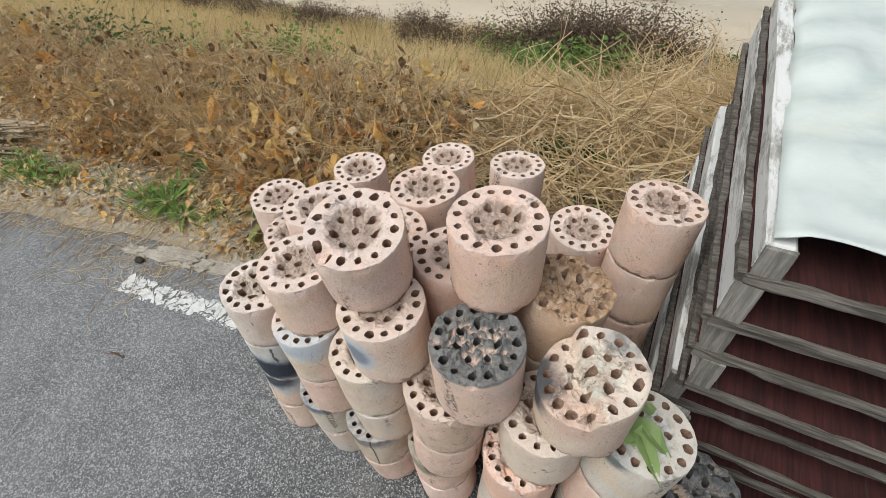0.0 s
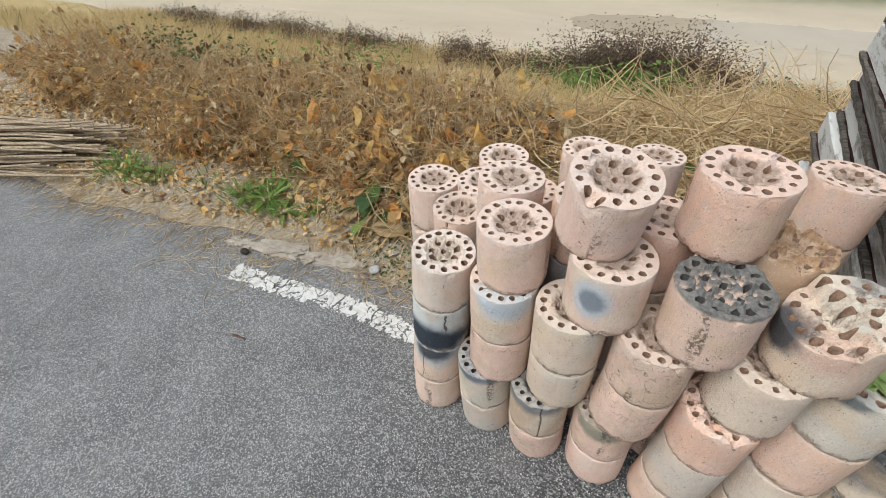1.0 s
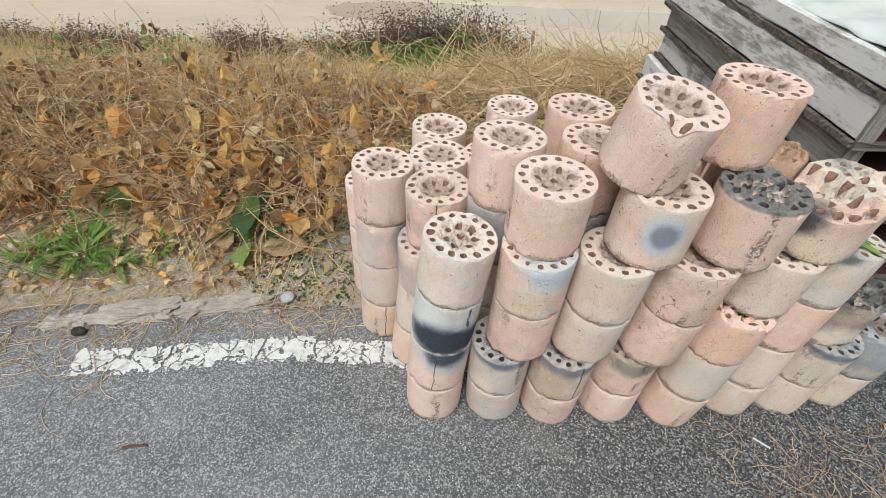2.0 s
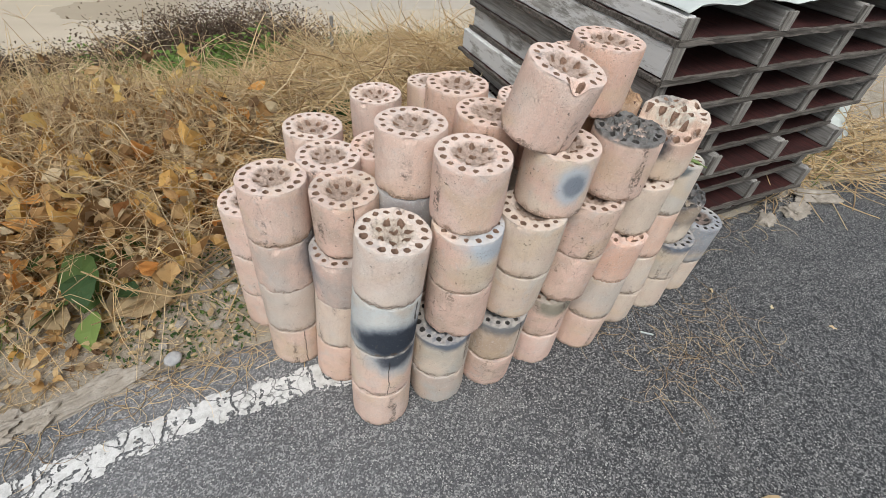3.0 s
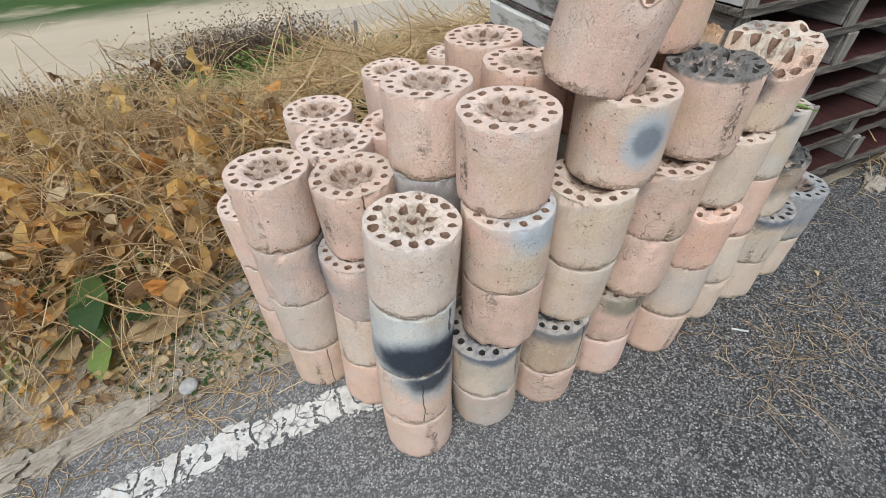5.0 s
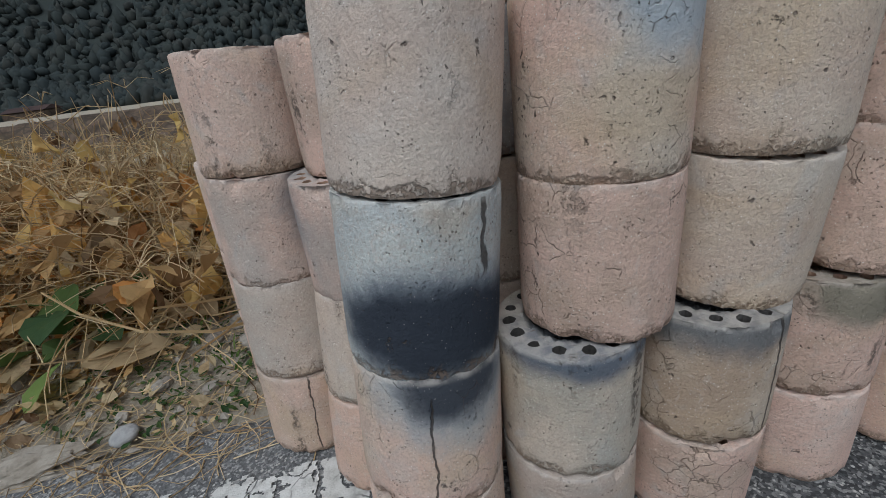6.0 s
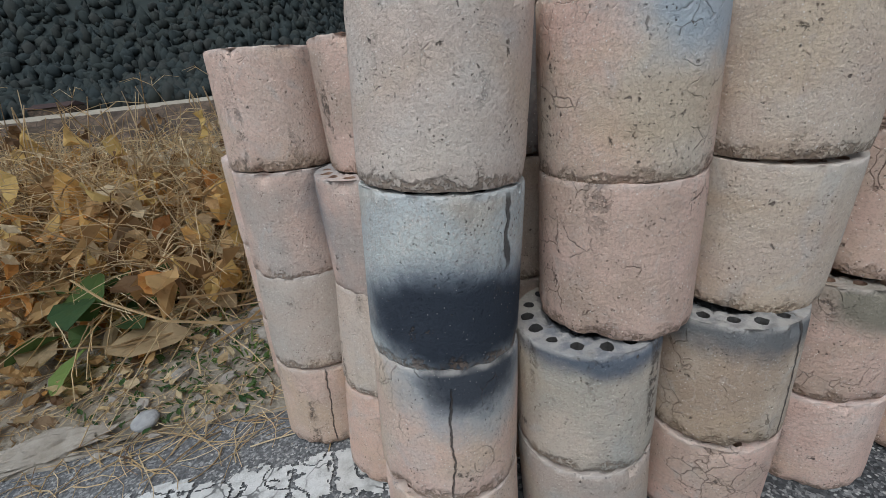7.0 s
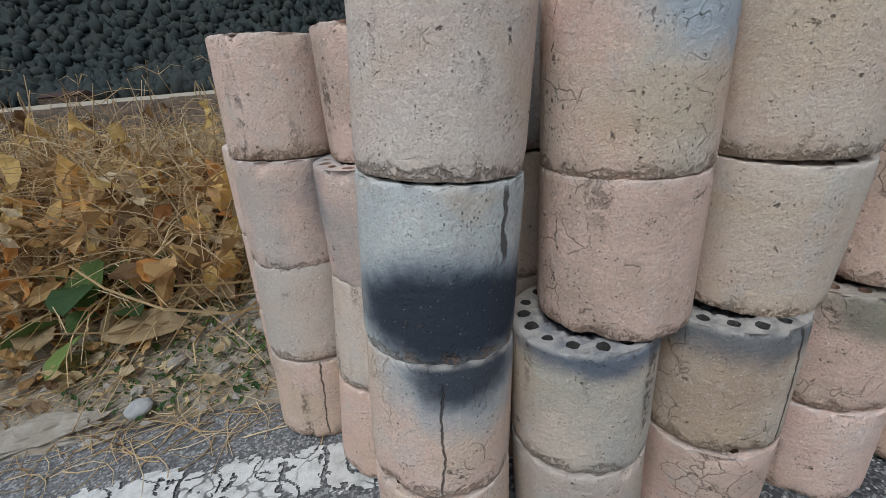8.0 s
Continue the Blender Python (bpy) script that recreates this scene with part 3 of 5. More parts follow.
def height(x, y):
    """The ground's height: road verge, sloping meadow, river bank, river bed, far bank and hills."""
    d = y - road_edge(x)
    if d < 0:
        return -0.03 if y > -9 else 0.05
    z = 0.035 * smooth(0.0, 0.25, d) + 0.03 * ripple(x, y, 3.0) * smooth(0.05, 0.4, d)
    crest = 4.3 + 0.35 * ripple(x, 0.0, 0.4)
    z -= 0.75 * smooth(0.9, crest, d)
    z -= 2.5 * smooth(crest, crest + 3.6, d)
    if y > 8:
        z += 0.1 * smooth(8, 10, y) * ripple(x * 0.18, y, 0.35) + 0.02 * ripple(x, y, 1.1)
        # shallow channels across the sand
        for middle, slope, wide, deep in ((12.9, 0.11, 0.3, 0.12), (16.6, 0.02, 1.7, 0.3 * smooth(-9, -3, x)), (11.2, -0.16, 0.9, 0.2 * smooth(0.5, 3.0, x)), (22.5, 0.1, 0.5, 0.12)):
            off = (y - middle - slope * x - 0.8 * ripple(x, 1.0, 0.12)) / wide
            z -= deep * math.exp(-off * off)
        z += 0.35 * smooth(19.5, 23.0, y)
    far = y - 0.1 * x
    z += 2.5 * smooth(44.0, 47.5, far) + 0.25 * smooth(47.5, 49, far)
    if far > 60:
        z += (48 - 6 * smooth(-70, -26, x) - 41 * smooth(-22, 6, x)) * smooth(60, 150, far) + 6 * (1 - smooth(-20, 2, x)) * smooth(62, 95, far) * (0.5 + noise.noise((x * 0.02, far * 0.03, 1.0))) + 22 * smooth(66, 130, far) * noise.noise((x * 0.011, 0.3, 9.0)) * (1 - smooth(-30, 0, x))
    return z


def spaced(stops):
    out = []
    for a, b, n in stops:
        out += [a + (b - a) * k / n for k in range(n)]
    return out + [stops[-1][1]]


GX = spaced([(-400, -60, 24), (-60, -12, 40), (-12, -4, 40), (-4, 3, 110), (3, 12, 36), (12, 60, 32), (60, 400, 24)])
GY = spaced([(-40, -1, 8), (-1, 0.2, 4), (0.2, 2.4, 60), (2.4, 10, 76), (10, 26, 100), (26, 44, 24), (44, 50, 12), (50, 62, 6), (62, 260, 40)])
verts = [(x, y, height(x, y)) for y in GY for x in GX]
nx = len(GX)
faces, index = [], []
for j in range(len(GY) - 1):
    for i in range(nx - 1):
        faces.append((j * nx + i, j * nx + i + 1, (j + 1) * nx + i + 1, (j + 1) * nx + i))
        y = GY[j]
        far = y - 0.1 * GX[i]
        index.append(0 if y < 2.0 else 4 if y < 5.2 else 1 if far < 43.9 else 2 if far < 47.6 else 0 if far < 60 else 3)
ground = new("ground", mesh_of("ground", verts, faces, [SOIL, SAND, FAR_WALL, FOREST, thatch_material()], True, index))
tagged(ground, "dry verge falling to a sandy river bed and hills", "ground", kind="structure")

water = new("water", mesh_of("water", [(-300, 7, -3.4), (300, 7, -3.4), (300, 24, -3.4), (-300, 24, -3.4)], [(0, 1, 2, 3)], WATER))
tagged(water, "shallow brown river water in sandy channels", "water", kind="structure")

# the road: a thin slab with a crumbling edge
rx = spaced([(-30, -5, 20), (-5, 3, 160), (3, 30, 20)])
verts, faces = [], []
for x in rx:
    e = road_edge(x) + 0.018 * ripple(x, 0, 9.0) + 0.012 * ripple(x, 5, 31.0)
    verts += [(x, -9.0, 0.0), (x, e - 0.3, 0.0), (x, e - 0.03, 0.0), (x, e, -0.012), (x, e + 0.01, -0.06)]
for k in range(len(rx) - 1):
    for s in range(4):
        a = 5 * k + s
        faces.append((a, a + 5, a + 6, a + 1))
road = new("road", mesh_of("road", verts, faces, ASPHALT))
tagged(road, "worn grey asphalt road with pale aggregate", "road", kind="structure")

# white edge line, worn through in cracks and flakes: flakes of paint left between cracks
rng = random.Random(5)


def line_side(x, s):
    middle = 0.383 + 0.095 * smooth(-1.75, -1.0, x) - 0.01 * smooth(-1.0, -0.6, x)
    return middle + s * 0.047


cuts = [-1.74, -1.46, -1.19, -1.03, -0.82, -0.6, -0.45]
paint_line = new("road_line")
tagged(paint_line, "cracked flaking white edge line painted on asphalt", "road line", kind="structure")
for a, b in zip(cuts, cuts[1:]):
    flakes = Soup()
    n, m = max(6, int((b - a) / 0.0026)), 38
    grid = {}
    vs, fs = [], []
    for i in range(n + 1):
        for j in range(m + 1):
            x = a + 0.004 + (b - a - 0.008) * i / n
            s = -1 + 2 * j / m
            x += 0.02 * noise.noise(((a if i < n / 2 else b) * 9, s * 1.6, 0)) * abs(2 * i / n - 1) ** 4 + 0.004 * noise.noise((x * 70, s * 9, 2))
            y = line_side(x, s) + 0.004 * noise.noise((x * 60, s * 5, 7))
            vs.append((x, y, 0.0035))
    for i in range(n):
        for j in range(m):
            x, y, _ = vs[i * (m + 1) + j]
            s = -1 + 2 * (j + 0.5) / m
            wear = noise.noise((x * 38, y * 38, 1)) + 0.6 * noise.noise((x * 110, y * 110, 4)) + 0.55 * abs(s) ** 4
            crack = abs(noise.noise((x * 14, y * 14, 8)))
            if wear < 0.36 and crack > 0.026:
                k = i * (m + 1) + j
                fs.append((k, k + m + 1, k + m + 2, k + 1))
    piece("paint_flake", mesh_of("paint_flake", vs, fs, PAINT), paint_line)

# far revetment coping and the strip along its top
bm = bmesh.new()
bmesh.ops.create_cube(bm, size=1)
bmesh.ops.scale(bm, vec=(420, 0.6, 0.12), verts=bm.verts)
bmesh.ops.subdivide_edges(bm, edges=[e for e in bm.edges if abs(e.verts[0].co.x - e.verts[1].co.x) > 1], cuts=80)
for v in bm.verts:
    v.co.z += 0.12 * noise.noise((v.co.x * 0.3, 1, 1))
me = bpy.data.meshes.new("bank_coping")
bm.to_mesh(me)
bm.free()
me.materials.append(GRASS)
coping = tagged(new("bank_coping", me), "strip of dry yellow grass along the far bank", "river bank", kind="structure")
coping.matrix_basis = pose(0, 47.9, -0.56, 0, 0, math.degrees(math.atan(0.1)))


# ---- briquettes ----
RADIUS, TALL = 0.0755, 0.1405


def briquette_mesh(name, seed, hole=0.0066, hollow=0.014, hollow_size=0.05, rough=0.0012, chips=2, notch=None, broken=None, crumble=0.0):
    """One spent briquette: 22 round shafts, a sunken crumbly middle, worn rims.
    notch: angle of a large chip in the top rim; broken: angle towards which the top has split away."""
    from mathutils.geometry import delaunay_2d_cdt
    rng = random.Random(seed)
    shafts = [(0.0, 0.0)] + [(0.031 * math.cos(a), 0.031 * math.sin(a)) for a in (2 * math.pi * (k + 0.3) / 7 for k in range(7))]
    shafts += [(0.0602 * math.cos(a), 0.0602 * math.sin(a)) for a in (2 * math.pi * k / 15 for k in range(15))]
    shafts = [(x + rng.uniform(-0.0012, 0.0012), y + rng.uniform(-0.0012, 0.0012)) for x, y in shafts]
    sides, ring = 84, 10
    flat = [Vector((math.cos(a), math.sin(a))) * (RADIUS - 0.0016) for a in (2 * math.pi * k / sides for k in range(sides))]
    edges = [(k, (k + 1) % sides) for k in range(sides)]
    radii = []
    for hx, hy in shafts:
        r = hole * rng.uniform(0.82, 1.2)
        stretch, turn = rng.uniform(0.85, 1.2), rng.uniform(0, math.pi)
        radii.append(r)
        if math.hypot(hx, hy) + r * 1.25 > RADIUS - 0.004:
            r = (RADIUS - 0.004 - math.hypot(hx, hy)) / 1.25
            radii[-1] = r
        o = len(flat)
        for k in range(ring):
            a = 2 * math.pi * k / ring
            u, v = r * math.cos(a) * stretch, r * math.sin(a) / stretch
            w = 1 + rng.uniform(-0.12, 0.12)
            flat.append(Vector((hx + (u * math.cos(turn) - v * math.sin(turn)) * w, hy + (u * math.sin(turn) + v * math.cos(turn)) * w)))
        edges += [(o + k, o + (k + 1) % ring) for k in range(ring)]
    step = 0.0038
    n = int(RADIUS / step) + 1
    for i in range(-n, n + 1):
        for j in range(-n, n + 1):
            p = Vector((i * step + rng.uniform(-0.0014, 0.0014), j * step + rng.uniform(-0.0014, 0.0014)))
            if p.length < RADIUS - 0.004 and all((p - Vector(s)).length > r * 1.35 for s, r in zip(shafts, radii)):
                flat.append(p)
    out, _, tris, _, _, _ = delaunay_2d_cdt(flat, edges, [], 0, 1e-6)

    def top(x, y):
        r = math.hypot(x, y)
        z = TALL - hollow * smooth(hollow_size * (1 + 0.25 * noise.noise((x * 30, y * 30, seed))), hollow_size * 0.45, r)
        inner = smooth(hollow_size * 1.15, hollow_size * 0.75, r)
        z += rough * (0.8 + 2.6 * inner) * noise.noise((x * 120, y * 120, seed * 3.1)) + rough * (0.5 + 2.6 * inner) * noise.noise((x * 270, y * 270, seed * 1.3))
        z += crumble * noise.noise((x * 55, y * 55, seed * 1.7)) - crumble * 0.6 * abs(noise.noise((x * 200, y * 200, seed)))
        if notch is not None:
            d = math.hypot(x - 0.066 * math.cos(notch), y - 0.066 * math.sin(notch))
            z -= 0.02 * smooth(0.024, 0.004, d)
        if broken is not None:
            along = x * math.cos(broken) + y * math.sin(broken) + 0.012 * noise.noise((x * 60, y * 60, 5))
            z -= 0.03 * smooth(0.0, 0.016, along) + 0.012 * smooth(0.03, 0.06, along)
            z += 0.014 * smooth(-0.02, -0.06, along) * (0.5 + noise.noise((x * 30, y * 30, 2)))
        return z

    verts, faces, shaft_faces = [], [], set()
    for p in out:
        verts.append((p.x, p.y, top(p.x, p.y)))
    for t in tris:
        cx, cy = sum(out[k].x for k in t) / 3, sum(out[k].y for k in t) / 3
        if all(math.hypot(cx - s[0], cy - s[1]) > r * 0.93 or (Vector((cx, cy)) - Vector(s)).length > r * 1.0 for s, r in zip(shafts, radii)):
            a, b, c = (out[k] for k in t)
            faces.append(tuple(t) if (b - a).cross(c - a) > 0 else tuple(reversed(t)))
    # open edges of the top: the outer rim, and the shafts' mouths
    count = {}
    for f in faces:
        for a, b in zip(f, f[1:] + f[:1]):
            count[(a, b)] = 1
    rim = []
    for (a, b) in list(count):
        if (b, a) not in count:
            m = (out[a] + out[b]) / 2
            if m.length > RADIUS - 0.0028:
                rim.append((a, b))
            else:
                o = len(verts)
                hub = min(shafts, key=lambda s: (Vector(s) - m).length)
                pa, pb = out[a], out[b]
                deep = min(TALL - 0.036, top(*hub) - 0.024)
                verts += [(pa.x, pa.y, deep), (pb.x, pb.y, deep), (hub[0], hub[1], deep - 0.006)]
                shaft_faces |= {len(faces), len(faces) + 1}
                faces += [(b, a, o, o + 1), (o + 1, o, o + 2)]
    # the outside: worn top edge, wall, worn foot
    after = {a: b for a, b in rim}
    start = rim[0][0]
    loop, k = [start], after[start]
    while k != start:
        loop.append(k)
        k = after[k]
    rows = [(0.0016, 0.0), (0.0002, -0.0016), (0.0, -0.006), (0, -0.014), (0, -0.03), (0, -0.05), (0, -0.075), (0, -0.1), (0, -0.12), (0.0, -0.131), (0.0004, -0.1365), (0.0013, -0.1395), (0.005, -0.1405)]
    chipped = [(rng.uniform(0, 2 * math.pi), rng.choice((0.0, 1.0)), rng.uniform(0.007, 0.02), rng.uniform(0.004, 0.01)) for _ in range(chips + 2)]
    previous = loop
    for inset, drop in rows[1:]:
        now = []
        for v in loop:
            a = math.atan2(verts[v][1], verts[v][0])
            lean = verts[v][2] - TALL
            zz = TALL + drop + (lean * max(0.0, 1 + drop / 0.1) if lean < 0 or broken is not None else 0)
            r = RADIUS - inset + 0.0005 * noise.noise((math.cos(a) * 3, math.sin(a) * 3, zz * 14 + seed)) + 0.00045 * noise.noise((math.cos(a) * 16, math.sin(a) * 16, zz * 90 + seed))
            end = max(smooth(0.012, 0.0, TALL - zz), smooth(0.014, 0.0, zz))
            q = (math.cos(a), math.sin(a), seed + (7 if zz > 0.07 else 0))
            r -= end * 0.0048 * max(0.0, noise.noise((q[0] * 6, q[1] * 6, q[2])) + 0.55 * noise.noise((q[0] * 19, q[1] * 19, q[2])) + 0.15)
            for ca, lower, size, deep in chipped:
                da = abs((a - ca + math.pi) % (2 * math.pi) - math.pi) * RADIUS
                dz = zz if lower else TALL - zz
                r -= deep * smooth(size, 0.0, math.hypot(da, dz))
            if notch is not None:
                da = abs((a - notch + math.pi) % (2 * math.pi) - math.pi) * RADIUS
                r -= 0.009 * smooth(0.03, 0.0, math.hypot(da, (TALL - zz) * 0.8))
            now.append(len(verts))
            verts.append((r * math.cos(a), r * math.sin(a), max(0.0, zz)))
        m = len(loop)
        for k in range(m):
            faces.append((previous[(k + 1) % m], previous[k], now[k], now[(k + 1) % m]))
        previous = now
    faces.append(tuple(reversed(previous)))
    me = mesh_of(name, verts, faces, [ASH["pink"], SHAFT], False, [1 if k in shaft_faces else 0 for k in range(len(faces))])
    flags = [len(p.vertices) == 4 and abs(p.normal.z) < 0.3 and p.material_index == 0 for p in me.polygons]
    me.polygons.foreach_set("use_smooth", flags)
    return me


SHAPES = {
    "whole": [briquette_mesh("briquette", s, hollow=h, chips=c) for s, h, c in ((1, 0.009, 1), (2, 0.012, 2), (3, 0.010, 3), (4, 0.014, 2), (5, 0.007, 2), (6, 0.011, 4))],
    "flat": [briquette_mesh("flat_briquette", 11, hole=0.0076, hollow=0.002, rough=0.0008, chips=1)],
    "wide": [briquette_mesh("wide_holed_briquette", 12, hole=0.0078, hollow=0.006, rough=0.002, chips=2, crumble=0.003)],
    "notched": [briquette_mesh("notched_briquette", 13, hollow=0.012, chips=1, notch=radians(-105))],
    "crumbled": [briquette_mesh("crumbled_briquette", 14, hollow=0.004, rough=0.003, chips=4, crumble=0.008)],
    "ragged": [briquette_mesh("ragged_briquette", 15, hollow=0.012, rough=0.003, chips=6, crumble=0.014)],
    "broken": [briquette_mesh("broken_briquette", 16, hole=0.0074, hollow=0.002, rough=0.0015, chips=2, broken=radians(-150))],
    "chipped": [briquette_mesh("chipped_briquette", 17, hollow=0.014, chips=8)],
}
LABELS = {
    "pink": "spent coal briquette of pink ash, 22 holes, stacked", "peach": "spent coal briquette of peach-coloured ash, 22 holes, stacked",
    "beige": "spent coal briquette of beige ash, 22 holes, stacked", "white": "whitish spent coal briquette with wide worn holes",
    "cracked": "spent pink coal briquette covered in hairline cracks", "banded": "pale grey spent briquette with a broad black soot band",
    "stained": "pink spent briquette stained with soot below its rim", "blue_rim": "beige-grey spent briquette with a blue-black rim",
    "blue_top": "pink spent briquette clouded pale blue at the top", "blue_spot": "beige spent briquette with one blue soot spot",
    "dark_rim": "cracked brownish spent briquette with a dark grey rim", "grey_top": "pink spent briquette with a grey crumbled top",
    "char": "charred black-topped spent briquette, partly crumbled", "dark": "blue-grey half-burnt briquette in the stack",
    "brown": "brown crumbly spent briquette with a broken side", "greygreen": "pink spent briquette with a grey-green chipped patch",
    "split": "spent pink briquette with one long upright crack", "grey_sided": "pink spent briquette, darker grey on one side", "grey": "grey-beige spent coal briquette, 22 holes, stacked",
    "broken": "spent briquette broken in half, holes laid open", "pale_green": "pale grey-green spent briquette under a wilted leaf",
}
turns = random.Random(21)


def briquette(x, y, z, tall, look_of="pink", shape="whole", turn=None, lean=(0.0, 0.0)):
    me = turns.choice(SHAPES[shape])
    ob = new("coal_briquette", me)
    a = turns.uniform(0, 360) if turn is None else turn
    ob.matrix_basis = pose(x, y, z, lean[0], lean[1], 0) @ pose(0, 0, 0, 0, 0, a) @ Matrix.Diagonal((1, 1, tall / TALL, 1))
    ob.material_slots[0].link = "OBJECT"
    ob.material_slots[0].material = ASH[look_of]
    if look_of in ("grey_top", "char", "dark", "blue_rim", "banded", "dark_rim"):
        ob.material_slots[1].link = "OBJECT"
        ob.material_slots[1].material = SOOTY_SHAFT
    tagged(ob, LABELS[look_of], "coal briquette", "stack of spent coal briquettes")
    return ob


# columns: pieces from the ground up as (x, y, look, shape, turn)
W = "whole"
COLUMNS = [
    [(-0.657, 0.349, "pink", W, None), (-0.653, 0.355, "stained", W, 0), (-0.642, 0.369, "banded", W, 0), (-0.627, 0.372, "white", "wide", None)],
    [(-0.489, 0.360, "grey", W, None), (-0.493, 0.357, "blue_rim", W, 0), (-0.460, 0.364, "cracked", W, None), (-0.456, 0.368, "blue_top", W, 0), (-0.452, 0.395, "pink", W, None)],
    [(-0.335, 0.361, "cracked", W, None), (-0.337, 0.353, "dark_rim", "chipped", 0), (-0.306, 0.374, "beige", W, None), (-0.302, 0.365, "beige", W, None), (-0.254, 0.386, "blue_spot", W, 0)],
    [(-0.170, 0.376, "pink", W, None), (-0.174, 0.376, "greygreen", "chipped", 0), (-0.150, 0.370, "cracked", W, None), (-0.137, 0.374, "cracked", "chipped", None), (-0.079, 0.394, "grey_top", "crumbled", None)],
    [(-0.003, 0.373, "peach", W, None), (0.006, 0.372, "grey", W, None), (0.016, 0.384, "peach", "ragged", None), (0.040, 0.407, "beige", W, None), (0.088, 0.428, "broken", "broken", 0)],
    [(0.174, 0.417, "beige", W, None), (0.174, 0.418, "beige", W, None), (0.171, 0.430, "peach", W, None), (0.180, 0.441, "pale_green", "flat", 0)],
    [(0.328, 0.430, "beige", W, None), (0.327, 0.434, "blue_rim", W, 0), (0.305, 0.460, "char", "ragged", 0)],
    [(0.481, 0.466, "beige", W, None), (0.483, 0.466, "dark", "chipped", None)],
    [(-0.832, 0.610, "split", W, 0), (-0.824, 0.617, "grey", W, 0), (-0.820, 0.628, "grey_sided", W, 0), (-0.814, 0.632, "pink", W, None)],
    [(-0.722, 0.507, "peach", "chipped", None), (-0.708, 0.519, "beige", W, None), (-0.691, 0.531, "grey_sided", "chipped", 170), (-0.668, 0.549, "split", "chipped", -8)],
    [(-0.888, 0.772, "pink", W, None), (-0.882, 0.772, "pink", W, None), (-0.876, 0.771, "pink", W, None)],
    [(-0.693, 0.679, "pink", W, None), (-0.685, 0.680, "peach", W, None), (-0.679, 0.681, "pink", W, None), (-0.676, 0.684, "pink", W, None)],
    [(-0.695, 0.839, "pink", W, None), (-0.693, 0.835, "peach", W, None), (-0.689, 0.831, "pink", W, None), (-0.685, 0.833, "pink", "chipped", None)],
    [(-0.547, 0.512, "pink", W, None), (-0.542, 0.516, "beige", W, None), (-0.535, 0.519, "beige", W, None), (-0.530, 0.522, "dark", W, None), (-0.526, 0.530, "pink", W, None)],
    [(-0.525, 0.690, "pink", W, None), (-0.530, 0.692, "pink", W, None), (-0.535, 0.695, "pink", W, None), (-0.537, 0.698, "peach", "chipped", None)],
    [(-0.376, 0.519, "pink", W, None), (-0.370, 0.523, "beige", W, None), (-0.364, 0.527, "peach", W, None), (-0.357, 0.531, "dark", W, None), (-0.350, 0.534, "peach", W, None)],
    [(-0.362, 0.674, "pink", W, None), (-0.360, 0.676, "pink", W, None), (-0.357, 0.678, "peach", W, None), (-0.354, 0.680, "peach", W, None), (-0.354, 0.684, "peach", W, None)],
    [(-0.225, 0.512, "pink", W, None), (-0.222, 0.516, "pink", W, None), (-0.217, 0.520, "pink", W, None), (-0.212, 0.526, "beige", W, None), (-0.206, 0.532, "peach", "flat", None)],
    [(-0.060, 0.515, "pink", W, None), (-0.050, 0.522, "pink", W, None), (-0.038, 0.530, "peach", W, None), (-0.025, 0.540, "beige", W, None), (-0.008, 0.552, "brown", "ragged", None)],
    [(-0.465, 0.974, "pink", W, None), (-0.467, 0.976, "pink", W, None), (-0.469, 0.979, "peach", W, None), (-0.470, 0.980, "pink", W, None)],
    [(-0.282, 1.000, "pink", W, None), (-0.282, 1.001, "pink", W, None), (-0.279, 1.002, "peach", W, None), (-0.279, 1.015, "pink", W, None)],
    [(-0.055, 0.874, "pink", W, None), (-0.055, 0.872, "pink", W, None), (-0.053, 0.870, "pink", W, None), (-0.048, 0.864, "pink", W, None)],
    [(0.081, 0.797, "peach", W, None), (0.086, 0.803, "peach", W, None), (0.091, 0.808, "peach", W, None), (0.095, 0.815, "peach", W, None), (0.100, 0.828, "peach", W, None)],
]
LEVELS = (0.001, 0.141, 0.290, 0.440, 0.587, 0.730, 0.873)
TALL_BAND = (0.001, 0.141, 0.290, 0.453, 0.598, 0.741)
for which, column in enumerate(COLUMNS):
    lean = (0.0, 0.0)
    level = LEVELS if which else TALL_BAND
    for n, (x, y, look_of, shape, turn) in enumerate(column):
        tall = level[n + 1] - level[n] - 0.001
        if n + 1 < len(column) and math.hypot(column[n + 1][0] - x, column[n + 1][1] - y) < 0.021:
            # a leaning column: each piece stands square on the one below
            lean = (-math.degrees(math.atan2(column[n + 1][1] - y, tall)), math.degrees(math.atan2(column[n + 1][0] - x, tall)))
        elif n + 1 < len(column):
            lean = (0.0, 0.0)
        briquette(x, y, level[n], tall, look_of, shape, turn, (lean[0] + turns.uniform(-0.4, 0.4), lean[1] + turns.uniform(-0.4, 0.4)))
briquette(-0.302, 0.425, LEVELS[5] + 0.007, 0.143, "pink", "notched", 0, (9.0, 8.0))
briquette(-0.105, 0.515, LEVELS[5] + 0.002, 0.142, "peach", W, None, (1.0, 1.0))


# ---- pallets ----
pallet_rng = random.Random(8)


